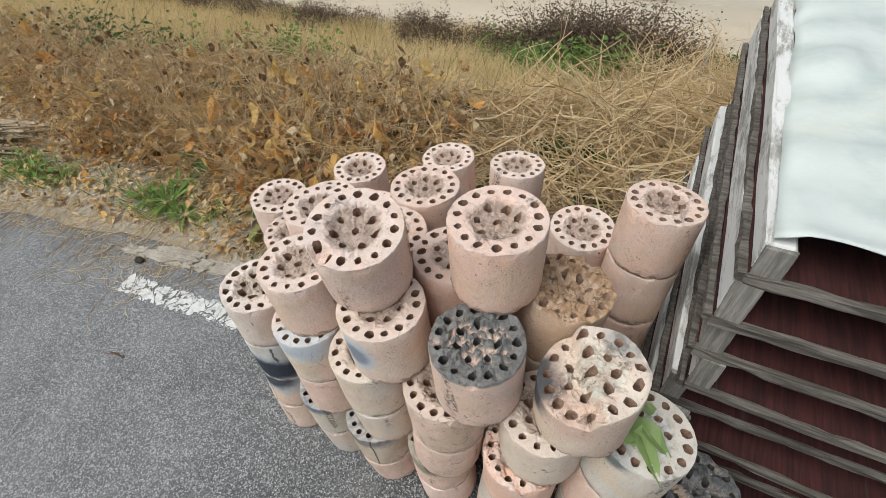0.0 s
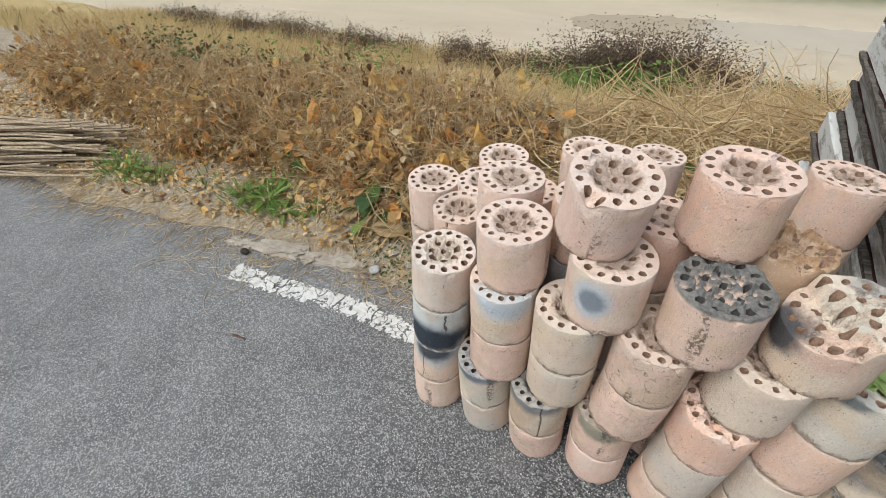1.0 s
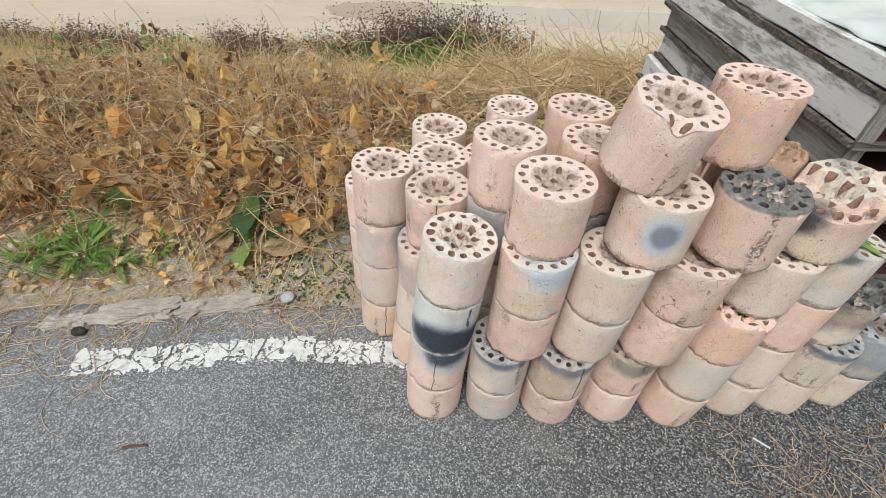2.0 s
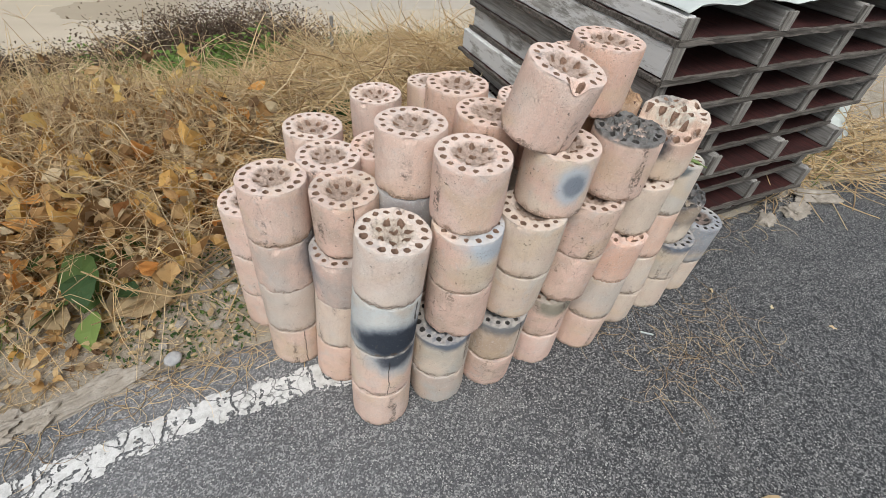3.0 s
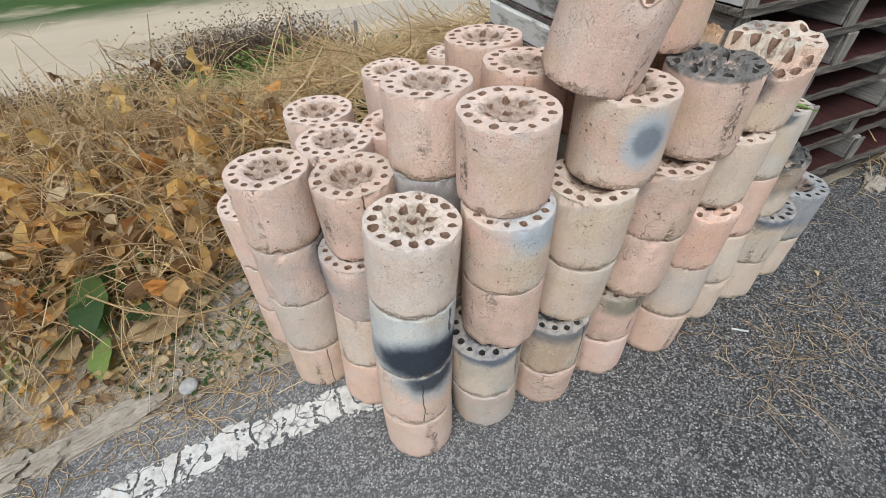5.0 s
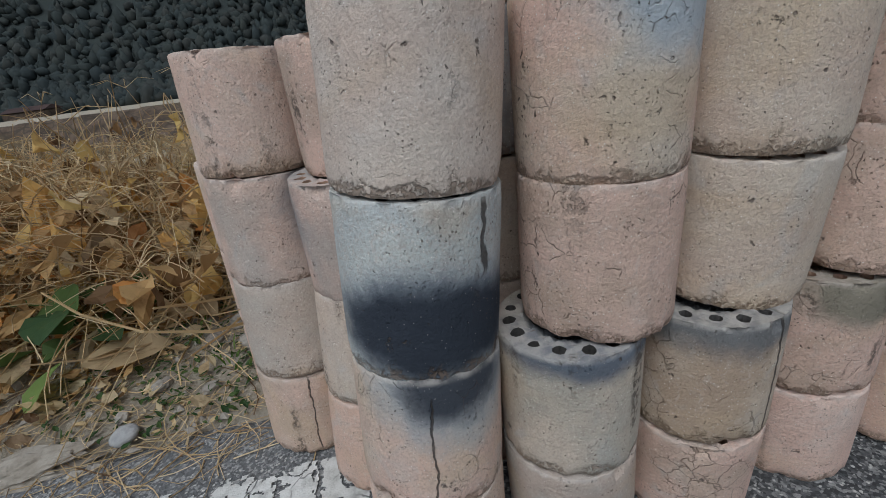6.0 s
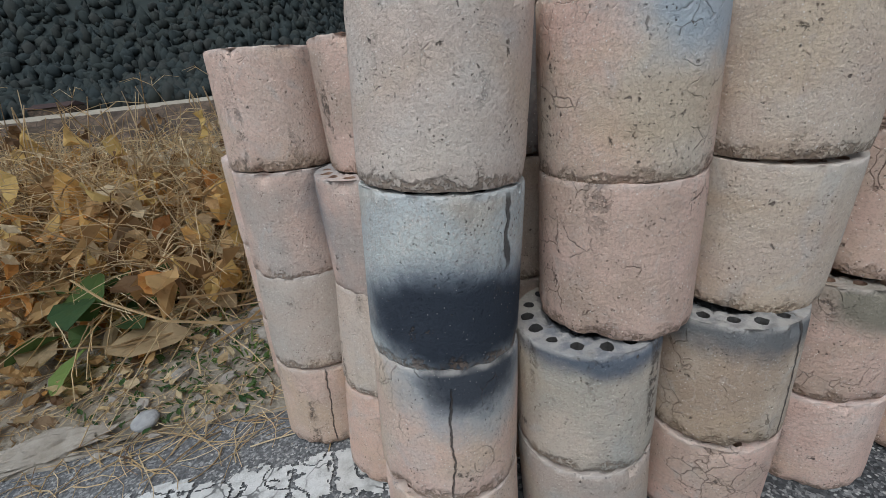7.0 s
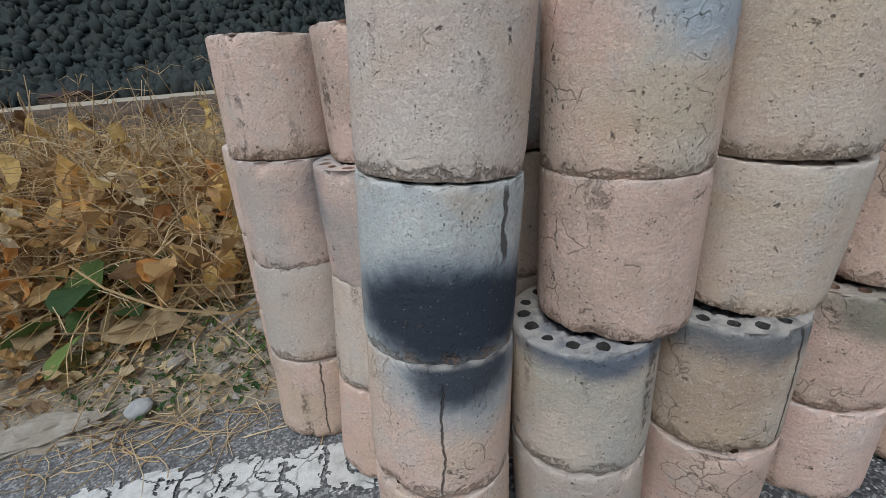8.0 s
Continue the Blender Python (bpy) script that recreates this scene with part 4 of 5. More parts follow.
def pallet(x, y, z, tall, width=1.16, deep=1.1, turn=0.0, side=WHITEWOOD):
    """A flat pallet: a red-faced plywood deck on four bearers running back from the front."""
    base = new("pallet")
    base.matrix_basis = pose(x, y, z, 0, 0, turn)
    tagged(base, "weathered grey timber pallet with a dark red plywood deck", "pallet", "stack of pallets")
    ply = 0.014
    deck = part("deck", board(width, deep, ply, pallet_rng, 0.0015, 14), PLY, base)
    deck.matrix_basis = pose(width / 2, deep / 2, ply / 2)
    lip = part("deck_edge", board(width + 0.004, 0.012, ply * 1.15, pallet_rng, 0.0025, 30), PLY_EDGE, base, "split grey plywood edge")
    lip.matrix_basis = pose(width / 2, -0.004, ply / 2)
    lip = part("deck_edge", board(0.012, deep + 0.01, ply * 1.1, pallet_rng, 0.0025, 30), PLY_EDGE, base, "split grey plywood edge")
    lip.matrix_basis = pose(-0.007, deep / 2, ply / 2)
    h = tall - ply
    for k, at in enumerate((0.02, 0.36 * width, 0.68 * width, width - 0.025)):
        at += pallet_rng.uniform(-0.012, 0.012) if 0 < k < 3 else 0
        b = part("bearer", board(0.036, deep - 0.01, h - 0.001, pallet_rng, 0.0015, 10), side if k == 0 else TIMBER, base)
        b.matrix_basis = pose(at, deep / 2 - 0.004 * (k % 2), ply + h / 2)
        e = part("bearer_end", board(0.037, 0.008, h - 0.002, pallet_rng, 0.001, 3), TIMBER_END, base)
        e.matrix_basis = pose(at, -0.004 * (k % 2) - 0.001, ply + h / 2)
    return base


z = 0.012
for n in range(9):
    tall = (0.094, 0.098, 0.1, 0.094, 0.1, 0.098, 0.096, 0.1, 0.068)[n]
    dx = (0.035, 0.015, -0.03, 0.01, -0.02, 0.005, -0.01, -0.015, -0.005)[n]
    pallet(0.235 + dx, 0.615 + (0.03, 0.0, 0.012, 0.0, 0.02, 0.0, 0.008, 0.0, 0.004)[n], z, tall, turn=2.0 + (0.8, -0.6, 0.5, -1.0, 0.6, 0.0, -0.5, 0.4, 0.0)[n], side=WHITEWOOD if n % 3 else TIMBER)
    z += tall + 0.001
PALLET_TOP = z

# white plastic sheet over the top pallet, rucked and torn
bm = bmesh.new()
bmesh.ops.create_grid(bm, x_segments=70, y_segments=70, size=0.5)
for v in bm.verts:
    u, w = v.co.x + 0.5, v.co.y + 0.5
    x, y = 0.236 + 1.12 * u + 0.012 * noise.noise((w * 6, 2, 1)), 0.628 + 1.1 * w + 0.015 * noise.noise((u * 6, 5, 1))
    ruck = 0.018 * abs(noise.noise((x * 5, y * 5, 2))) + 0.012 * noise.noise((x * 11, y * 9, 4)) + 0.02 * smooth(0.35, 0.95, u) * abs(noise.noise((x * 9, y * 4, 6)))
    edge = min(u, 1 - u, w, 1 - w)
    v.co = (x, y, PALLET_TOP + 0.008 + max(0.0, ruck) + 0.03 * smooth(0.05, 0.0, w) * (0.5 + noise.noise((x * 7, 0, 0))) - 0.012 * smooth(0.03, 0.0, u))
torn = [f for f in bm.faces if noise.noise(tuple(f.calc_center_median() * 4.0)) > 0.43 and f.calc_center_median().x > 0.62]
bmesh.ops.delete(bm, geom=torn, context="FACES")
me = bpy.data.meshes.new("plastic_sheet")
bm.to_mesh(me)
bm.free()
me.materials.append(SHEET)
me.polygons.foreach_set("use_smooth", [True] * len(me.polygons))
sheet = tagged(new("plastic_sheet", me), "torn rucked white plastic sheet lying on the pallets", "plastic sheet")
thick = sheet.modifiers.new("thickness", "SOLIDIFY")
thick.thickness = 0.002

# ---- the verge: kerb pieces, stones, litter ----
def lump(sx, sy, sz, seed, rough=0.25, cuts=3):
    bm = bmesh.new()
    bmesh.ops.create_icosphere(bm, subdivisions=cuts, radius=1)
    for v in bm.verts:
        n = v.co.copy()
        k = 1 + rough * noise.noise(n * 1.4 + Vector((seed, 0, 0))) + rough * 0.5 * noise.noise(n * 4 + Vector((0, seed, 0))) + rough * 0.35 * noise.noise(n * 9 + Vector((0, seed, 3)))
        v.co = Vector((n.x * sx, n.y * sy, n.z * sz)) * k
        v.co.z = max(v.co.z, -sz * 0.55)
    return bm


def lone(name, bm, material, m, label, category, group="", kind="", smoothed=False):
    me = bpy.data.meshes.new(name)
    bm.to_mesh(me)
    bm.free()
    me.materials.append(material)
    if smoothed:
        me.polygons.foreach_set("use_smooth", [True] * len(me.polygons))
    ob = new(name, me)
    ob.matrix_basis = m
    return tagged(ob, label, category, group, kind)


for n, (x, y, sx, sy, sz, turn) in enumerate(((-1.62, 0.575, 0.15, 0.04, 0.035, 12), (-1.34, 0.635, 0.13, 0.038, 0.03, 14), (-1.46, 0.60, 0.05, 0.03, 0.025, 30), (-1.83, 0.52, 0.07, 0.03, 0.025, 10), (1.42, 0.585, 0.09, 0.05, 0.03, 8), (1.62, 0.63, 0.12, 0.06, 0.04, -10), (1.2, 0.575, 0.06, 0.03, 0.02, 20))):
    lone("kerb_piece", lump(sx, sy, sz * 0.7, n * 3.3, 0.55, 4), CONCRETE, pose(x, y, 0.004, 0, 0, turn), "broken rough concrete kerb piece sunk in the verge", "kerb piece", "broken kerb")
lone("pebble", lump(0.024, 0.023, 0.012, 4.0, 0.08), PEBBLE, pose(-1.174, 0.668, 0.012, 8, -6, 0), "round flat grey pebble lying by the road edge", "pebble", smoothed=True)
lone("stone", lump(0.024, 0.016, 0.012, 9.0, 0.2), rock_material("dark_stone", (0.03, 0.025, 0.02), (0.07, 0.06, 0.05)), pose(-1.775, 0.485, 0.008), "small dark brown stone on the road edge", "stone")
rng = random.Random(31)
for n, (x, y, s) in enumerate(((-1.02, 0.93, 0.028), (-1.07, 0.88, 0.022), (-0.99, 0.85, 0.026), (-1.1, 0.97, 0.018), (-1.15, 0.78, 0.02), (-1.05, 0.75, 0.017), (-0.97, 0.98, 0.03), (-1.2, 0.72, 0.016))):
    lone("stone", lump(s, s * 0.75, s * 0.6, n * 2.1 + 40, 0.25), GRAVEL, pose(x, y, height(x, y) + s * 0.3, 0, 0, rng.uniform(0, 360)), "pale rough stone lying in the dusty verge", "stone", "stones in the verge")


def scatter(count, x0, x1, y0, y1, seed):
    r = random.Random(seed)
    for _ in range(count):
        yield r.uniform(x0, x1), r.uniform(y0, y1), r


grit = Soup()
OCT = [(0, 2, 4), (2, 1, 4), (1, 3, 4), (3, 0, 4), (2, 0, 5), (1, 2, 5), (3, 1, 5), (0, 3, 5)]


def grain(soup, x, y, z, s, r):
    k = [r.uniform(0.6, 1.2) * s for _ in range(6)]
    a = r.uniform(0, 3.14)
    c, n = math.cos(a), math.sin(a)
    soup.add([(x + c * k[0], y + n * k[0], z), (x - c * k[1], y - n * k[1], z), (x - n * k[2], y + c * k[2], z), (x + n * k[3], y - c * k[3], z), (x, y, z + k[4] * 0.7), (x, y, z - k[5] * 0.5)], OCT)


for x, y, r in scatter(2600, -2.2, 1.9, 0.5, 1.15, 3):
    d = y - road_edge(x)
    if d > -0.05 and (x > -1.35 or r.random() < 0.3) and r.random() < 1.1 - abs(d - 0.12) * 1.6:
        grain(grit, x, y, max(0, height(x, y)) + 0.002, r.choice((0.003, 0.004, 0.006, 0.006, 0.009, 0.013)), r)
for x, y, r in scatter(2200, -2.6, 1.6, -0.5, 0.6, 4):
    if noise.noise((x * 2, y * 2, 0)) + 0.5 * smooth(0.1, 0.5, y) > r.random() * 1.2 - 0.1:
        grain(grit, x, y, 0.0005, r.choice((0.0012, 0.0016, 0.002, 0.0026)), r)
tagged(new("gravel", grit.mesh("gravel", GRAVEL)), "loose pale gravel and grit along the road edge", "gravel", kind="stuff")

# ---- dead plants ----
UP = Vector((0, 0, 1))


def curve_up(r, base, tall, lean, droop, n=6):
    a = r.uniform(0, 2 * math.pi)
    out, p, way = [], Vector(base), Vector((math.cos(a) * lean, math.sin(a) * lean, 1)).normalized()
    for _ in range(n):
        out.append(tuple(p))
        p = p + way * (tall / (n - 1))
        way = (way + Vector((r.uniform(-0.25, 0.25) + droop * math.cos(a), r.uniform(-0.25, 0.25) + droop * math.sin(a), -droop))).normalized()
    return out


def weed_parts(seed, tall, stems, leaves, size, gold):
    """Stems and leaves of one dead broad-leaved weed, growing from the origin."""
    r = random.Random(seed)
    wood, foliage = Soup(), Soup()
    for _ in range(stems):
        line = curve_up(r, (r.uniform(-0.06, 0.06), r.uniform(-0.06, 0.06), -0.02), tall * r.uniform(0.6, 1.15), r.uniform(0.1, 0.6), r.uniform(0.0, 0.16), 7)
        wood.tube(line, 0.0032 * r.uniform(0.7, 1.3), 0.0012)
        for _ in range(int(leaves / stems)):
            k = min(5, int(r.triangular(0, 6, 3.5)))
            p = Vector(line[k]).lerp(Vector(line[k + 1]), r.random())
            a = r.uniform(0, 6.28)
            way = Vector((math.cos(a), math.sin(a), r.uniform(-1.3, 0.3)))
            twig = p + way * r.uniform(0.01, 0.05)
            wood.tube([tuple(p), tuple(twig)], 0.0012, 0.0008)
            foliage.leaf(twig, way + Vector((0, 0, -0.5)), Vector((r.uniform(-1, 1), r.uniform(-1, 1), 0.6)), size * r.uniform(0.55, 1.35), size * r.uniform(0.3, 0.75), r.uniform(-0.5, 0.8), r.uniform(-0.5, 0.9), 1 if r.random() < gold else 0, 0.22, r)
        for _ in range(r.choice((1, 2, 3))):
            # thin tendrils that arch over
            wood.tube(curve_up(r, line[r.choice((2, 3, 4, 5))], tall * r.uniform(0.35, 0.8), r.uniform(0.5, 1.8), r.uniform(0.1, 0.45), 8), 0.0014, 0.0007, 3, 1)
    return wood.mesh("stems", [STEM, STRAW]), foliage.mesh("leaves", [DRY_LEAF, GOLD_LEAF])


def thing_of(name, parts_of, label, category, group=""):
    base = tagged(new(name), label, category, group)
    for n, me in parts_of:
        piece(n, me, base)
    return base


WEEDS = [weed_parts(s, t, st, lv, sz, g) for s, t, st, lv, sz, g in ((1, 0.44, 9, 70, 0.08, 0.22), (2, 0.5, 9, 80, 0.055, 0.1), (3, 0.4, 9, 60, 0.105, 0.35), (4, 0.56, 10, 90, 0.05, 0.1), (5, 0.34, 10, 70, 0.085, 0.3), (6, 0.46, 10, 84, 0.046, 0.06))]
rng = random.Random(77)
masters = [thing_of("dead_weed", (("stem_mass", a), ("foliage", b)), "dead brown broad-leaved weed with curled hanging leaves", "weed", "dead weeds along the verge") for a, b in WEEDS]
placed, thicket = 0, Soup()
for n in range(820):
    x = rng.triangular(-6.5, -0.78, -1.6)
    d = rng.triangular(0.36, 1.5, 0.75)
    y = road_edge(x) + d
    if x > -1.22 and (d < 0.5 or x > -0.98 + 0.1 * (d - 0.6)):
        continue
    if x < -2.9 and d < 0.75:
        continue
    if -2.75 < x < -1.6 and d < 0.5:
        continue
    if rng.random() < 0.18 * max(0, -x - 2):
        continue
    k = rng.randrange(6)
    s = rng.uniform(0.6, 1.05) * (1 + 0.14 * smooth(-2.0, -5.0, x)) * (0.75 if d < 0.6 else 1.0)
    m = pose(x, y, height(x, y), rng.uniform(-8, 8), rng.uniform(-8, 8), rng.uniform(0, 360)) @ Matrix.Scale(s, 4)
    if placed < 6:
        masters[placed].matrix_basis = m
    else:
        if placed > 250 or d > 1.25 or x < -3.2:
            for me, first in ((WEEDS[k][0], (0, 3)), (WEEDS[k][1], (1, 2))):
                thicket.v.extend([tuple(m @ v.co) for v in me.vertices])
                o = len(thicket.v) - len(me.vertices)
                for p in me.polygons:
                    thicket.f.append(tuple(o + q for q in p.vertices))
                    thicket.i.append(first[p.material_index])
            continue
        c = copy_thing(masters[k], m)
        c.scale = (s, s, s)
    placed += 1
for n, (x, y) in enumerate(((-1.1, 1.14), (-1.2, 1.04), (-1.31, 1.1), (-1.42, 1.06), (-1.53, 1.03), (-1.06, 1.3), (-1.2, 1.24), (-1.33, 1.28), (-1.46, 1.2), (-1.62, 1.04), (-1.74, 1.08), (-1.04, 1.48), (-1.16, 1.42), (-1.28, 1.46), (-1.0, 1.6), (-1.42, 1.42), (-1.55, 1.3), (-1.68, 1.22))):
    s = rng.uniform(0.72, 1.0)
    c = copy_thing(masters[(2, 0, 4, 2, 1)[n % 5]], pose(x, y, height(x, y), rng.uniform(-10, 10), rng.uniform(-10, 10), rng.uniform(0, 360)))
    c.scale = (s, s, s)
tagged(new("weed_thicket", thicket.mesh("weed_thicket", [STEM, DRY_LEAF, GOLD_LEAF, STRAW])), "thicket of dead brown and orange weeds", "weeds", kind="stuff")

# green climbing leaves among the weeds
def rosette(seed, leaves, size, tilt, material, broad=0.6):
    r = random.Random(seed)
    s, w = Soup(), Soup()
    for k in range(leaves):
        a = 6.28 * k / leaves + r.uniform(-0.4, 0.4)
        reach = r.uniform(0.0, 0.05)
        way = Vector((math.cos(a), math.sin(a), tilt * r.uniform(0.2, 1.3)))
        p = way * reach
        s.leaf(p, way, UP, size * r.uniform(0.7, 1.25), size * broad * r.uniform(0.8, 1.2), r.uniform(0.15, 0.45), r.uniform(0.1, 0.4), 0, 0.08, r)
        w.tube([(0, 0, -0.01), tuple(p + way * 0.01)], 0.002, 0.0014)
    return w.mesh("stalks", STEM), s.mesh("leaves", material)


def plant(x, y, made, name, label, category, turn=0.0, lift=0.0, group=""):
    base = thing_of(name, (("stalk", made[0]), ("foliage", made[1])), label, category, group)
    base.matrix_basis = pose(x, y, height(x, y) + lift, 0, 0, turn)
    return base


plant(-0.33, 1.84, rosette(5, 13, 0.17, 0.9, GREEN_LEAF, 0.5), "leafy_plant", "dark green broad-leaved plant in dry straw", "plant")
plant(-0.42, 1.98, rosette(6, 10, 0.14, 0.7, GREEN_LEAF, 0.5), "leafy_plant", "dark green broad-leaved plant in dry straw", "plant")
plant(-0.6, 1.5, rosette(7, 9, 0.08, 0.6, GREEN_LEAF, 0.6), "leafy_plant", "small dark green plant under dry straw", "plant")
plant(-0.15, 1.55, rosette(8, 9, 0.09, 0.6, GREEN_LEAF, 0.6), "leafy_plant", "small dark green plant under dry straw", "plant")
for n, (x, y, s, lift) in enumerate(((-1.4, 0.98, 0.105, 0.1), (-1.34, 0.93, 0.09, 0.05), (-1.95, 1.0, 0.1, 0.12), (-2.35, 1.25, 0.11, 0.22), (-2.05, 1.35, 0.09, 0.3), (-2.9, 1.2, 0.12, 0.25), (-3.3, 1.5, 0.12, 0.35))):
    plant(x, y, rosette(20 + n, 4, s, 0.25, GREEN_LEAF, 0.8), "vine_leaves", "large green vine leaves among dead weeds", "vine", 70 * n, lift, "vine leaves in the verge")

for n, (x, y, s) in enumerate(((-1.93, 0.79, 0.13), (-1.8, 0.75, 0.1), (-2.06, 0.76, 0.11), (-1.98, 0.88, 0.11), (-2.88, 0.62, 0.12), (-2.7, 0.66, 0.1), (-3.05, 0.64, 0.11), (-1.68, 0.82, 0.07))):
    plant(x, y, rosette(40 + n, 18, s * 0.75, 0.6, FRESH, 0.24), "leafy_weed", "fresh green narrow-leaved weed at the road edge", "weed", 40 * n, 0.01, "green weeds at the road edge")
# broad green leaves low in the verge
for n, (x, y, s, turn, z, mat) in enumerate(((-1.41, 1.0, 0.15, -60, 0.13, GREEN_LEAF), (-1.33, 1.03, 0.14, -20, 0.11, GREEN_LEAF), (-1.42, 0.9, 0.12, 200, 0.06, GREEN_LEAF), (-1.36, 0.86, 0.12, -100, 0.04, FRESH))):
    one = Soup()
    r = random.Random(n + 70)
    one.leaf((0, 0, 0), (1, 0, -0.2), (0, -0.5, 1), s, s * 0.85, 0.12, 0.2, 0, 0.06, r)
    one.tube([(0, 0, 0), (-0.03, 0.0, -0.02), (-0.05, 0.0, -z)], 0.002, 0.0022, 4, 1)
    lf = new("broad_leaf", one.mesh("broad_leaf", [mat, STEM]))
    lf.matrix_basis = pose(x, y, height(x, y) + z, 0, 0, turn)
    tagged(lf, "broad green vine leaf low among dead weeds", "leaf", "green vine leaves")

# big fallen leaves
for n, (x, y, s, mat, turn) in enumerate(((-1.3, 0.83, 0.16, DRY_LEAF, 20), (-1.22, 0.87, 0.1, DRY_LEAF, 200), (-1.43, 0.82, 0.12, DRY_LEAF, 120), (-1.17, 1.03, 0.13, DRY_LEAF, -40), (-1.52, 0.86, 0.11, DRY_LEAF, 60), (-1.08, 1.12, 0.1, DRY_LEAF, 10), (-1.35, 1.02, 0.12, GOLD_LEAF, 300))):
    one = Soup()
    r = random.Random(n)
    one.leaf((0, 0, 0.02), (1, 0, 0.15), UP, s, s * 0.62, 0.18, 0.3, 0, 0.12, r)
    lf = new("fallen_leaf", one.mesh("fallen_leaf", mat))
    lf.matrix_basis = pose(x, y, height(x, y) + 0.02, r.uniform(-15, 15), r.uniform(-10, 10), turn)
    tagged(lf, "large curled brown fallen leaf on the verge", "leaf", "fallen leaves")
for n, (x, y, z, s, turn) in enumerate(((-1.225, 1.475, 0.49, 0.085, 30), (-1.62, 1.18, 0.42, 0.1, 80), (-1.34, 1.25, 0.36, 0.1, 200), (-1.0, 1.72, 0.5, 0.09, 150), (-1.55, 1.4, 0.5, 0.08, 250), (-1.6, 1.12, 0.34, 0.12, 20), (-1.48, 1.13, 0.3, 0.1, 120), (-1.22, 1.17, 0.24, 0.11, 60), (-1.12, 1.26, 0.3, 0.09, 300), (-1.4, 1.34, 0.46, 0.11, 170), (-1.8, 1.24, 0.4, 0.1, 340), (-1.3, 1.08, 0.2, 0.1, 230), (-1.7, 1.45, 0.5, 0.11, 95))):
    one = Soup()
    r = random.Random(n + 50)
    one.leaf((0, 0, 0), (0.25, r.uniform(-0.5, 0.5), -1), (1, r.uniform(-0.6, 0.6), 0), s, s * r.uniform(0.5, 0.75), r.uniform(0.2, 0.6), r.uniform(0.5, 1.0), 0, 0.3, r)
    one.tube([(0, 0, 0), (-0.01, 0.0, 0.03), (0.0, 0.0, 0.06), (0.02, 0, -0.2), (0.0, 0.01, -0.5)], 0.0016, 0.0022, 3, 1)
    lf = new("hanging_leaf", one.mesh("hanging_leaf", [GOLD_LEAF, STEM]))
    lf.matrix_basis = pose(x, y, z, 0, 0, turn)
    tagged(lf, "golden yellow leaf hanging from a thin dry stem", "leaf", "hanging leaves")

# thin dry grass stalks with forked heads, standing over the weeds
stalks = Soup()
for x, y, r in scatter(420, -5.0, -0.8, 0.95, 2.1, 12):
    if x > -1.0 and y < 1.3:
        continue
    line = curve_up(r, (x, y, height(x, y)), r.uniform(0.35, 0.62), r.uniform(0.1, 0.7), r.uniform(0.02, 0.14), 8)
    stalks.tube(line, 0.0018, 0.0008)
    if r.random() < 0.5:
        for _ in range(4):
            a = r.uniform(0, 6.28)
            e = Vector(line[-1])
            stalks.tube([line[-1], tuple(e + Vector((math.cos(a) * 0.05, math.sin(a) * 0.05, 0.03))), tuple(e + Vector((math.cos(a) * 0.1, math.sin(a) * 0.1, 0.02)))], 0.001, 0.0005)
for x, y, r in scatter(1300, -2.3, -0.98, 0.98, 1.75, 61):
    if x > -1.08 and y < 1.15:
        continue
    stalks.tube(curve_up(r, (x, y, height(x, y)), r.uniform(0.2, 0.5), r.uniform(0.2, 1.6), r.uniform(0.05, 0.3), 8), 0.002, 0.0009)
tagged(new("grass_stalks", stalks.mesh("grass_stalks", STRAW)), "thin dry grass stalks with forked seed heads", "grass", kind="stuff")

# leaf litter
litter = Soup()
for x, y, r in scatter(15000, -5.5, -0.85, 0.4, 2.6, 15):
    d = y - road_edge(x)
    if d < 0.02 + 0.12 * r.random() or (x > -1.2 and r.random() < 0.8) or (y > 1.7 and r.random() < 0.6):
        continue
    s = r.uniform(0.018, 0.05)
    a = r.uniform(0, 6.28)
    litter.leaf((x, y, height(x, y) + r.uniform(0.002, 0.03)), (math.cos(a), math.sin(a), r.uniform(-0.3, 0.5)), (r.uniform(-0.6, 0.6), r.uniform(-0.6, 0.6), 1), s, s * r.uniform(0.4, 0.7), r.uniform(-0.5, 0.6), r.uniform(-0.4, 0.7), 1 if r.random() < 0.1 else 2 if r.random() < 0.35 else 0, 0.2, r)
for x, y, r in scatter(1500, -1.35, -0.86, 0.64, 1.25, 44):
    s, a = r.uniform(0.006, 0.022), r.uniform(0, 6.28)
    if y > road_edge(x) and not (x > -0.95 and y < 0.9):
        litter.leaf((x, y, height(x, y) + r.uniform(0.002, 0.012)), (math.cos(a), math.sin(a), r.uniform(-0.2, 0.6)), (r.uniform(-0.5, 0.5), r.uniform(-0.5, 0.5), 1), s, s * r.uniform(0.35, 0.6), r.uniform(-0.4, 0.6), 0.4, r.choice((2, 3, 3)), 0.2, r)
tagged(new("leaf_litter", litter.mesh("leaf_litter", [DRY_LEAF, GOLD_LEAF, STRAW, GREEN_LEAF])), "carpet of small curled dry leaves", "leaf litter", kind="stuff")

# straw: a tangled heap behind the stack, wisps along the verge and on the road
straw = Soup()


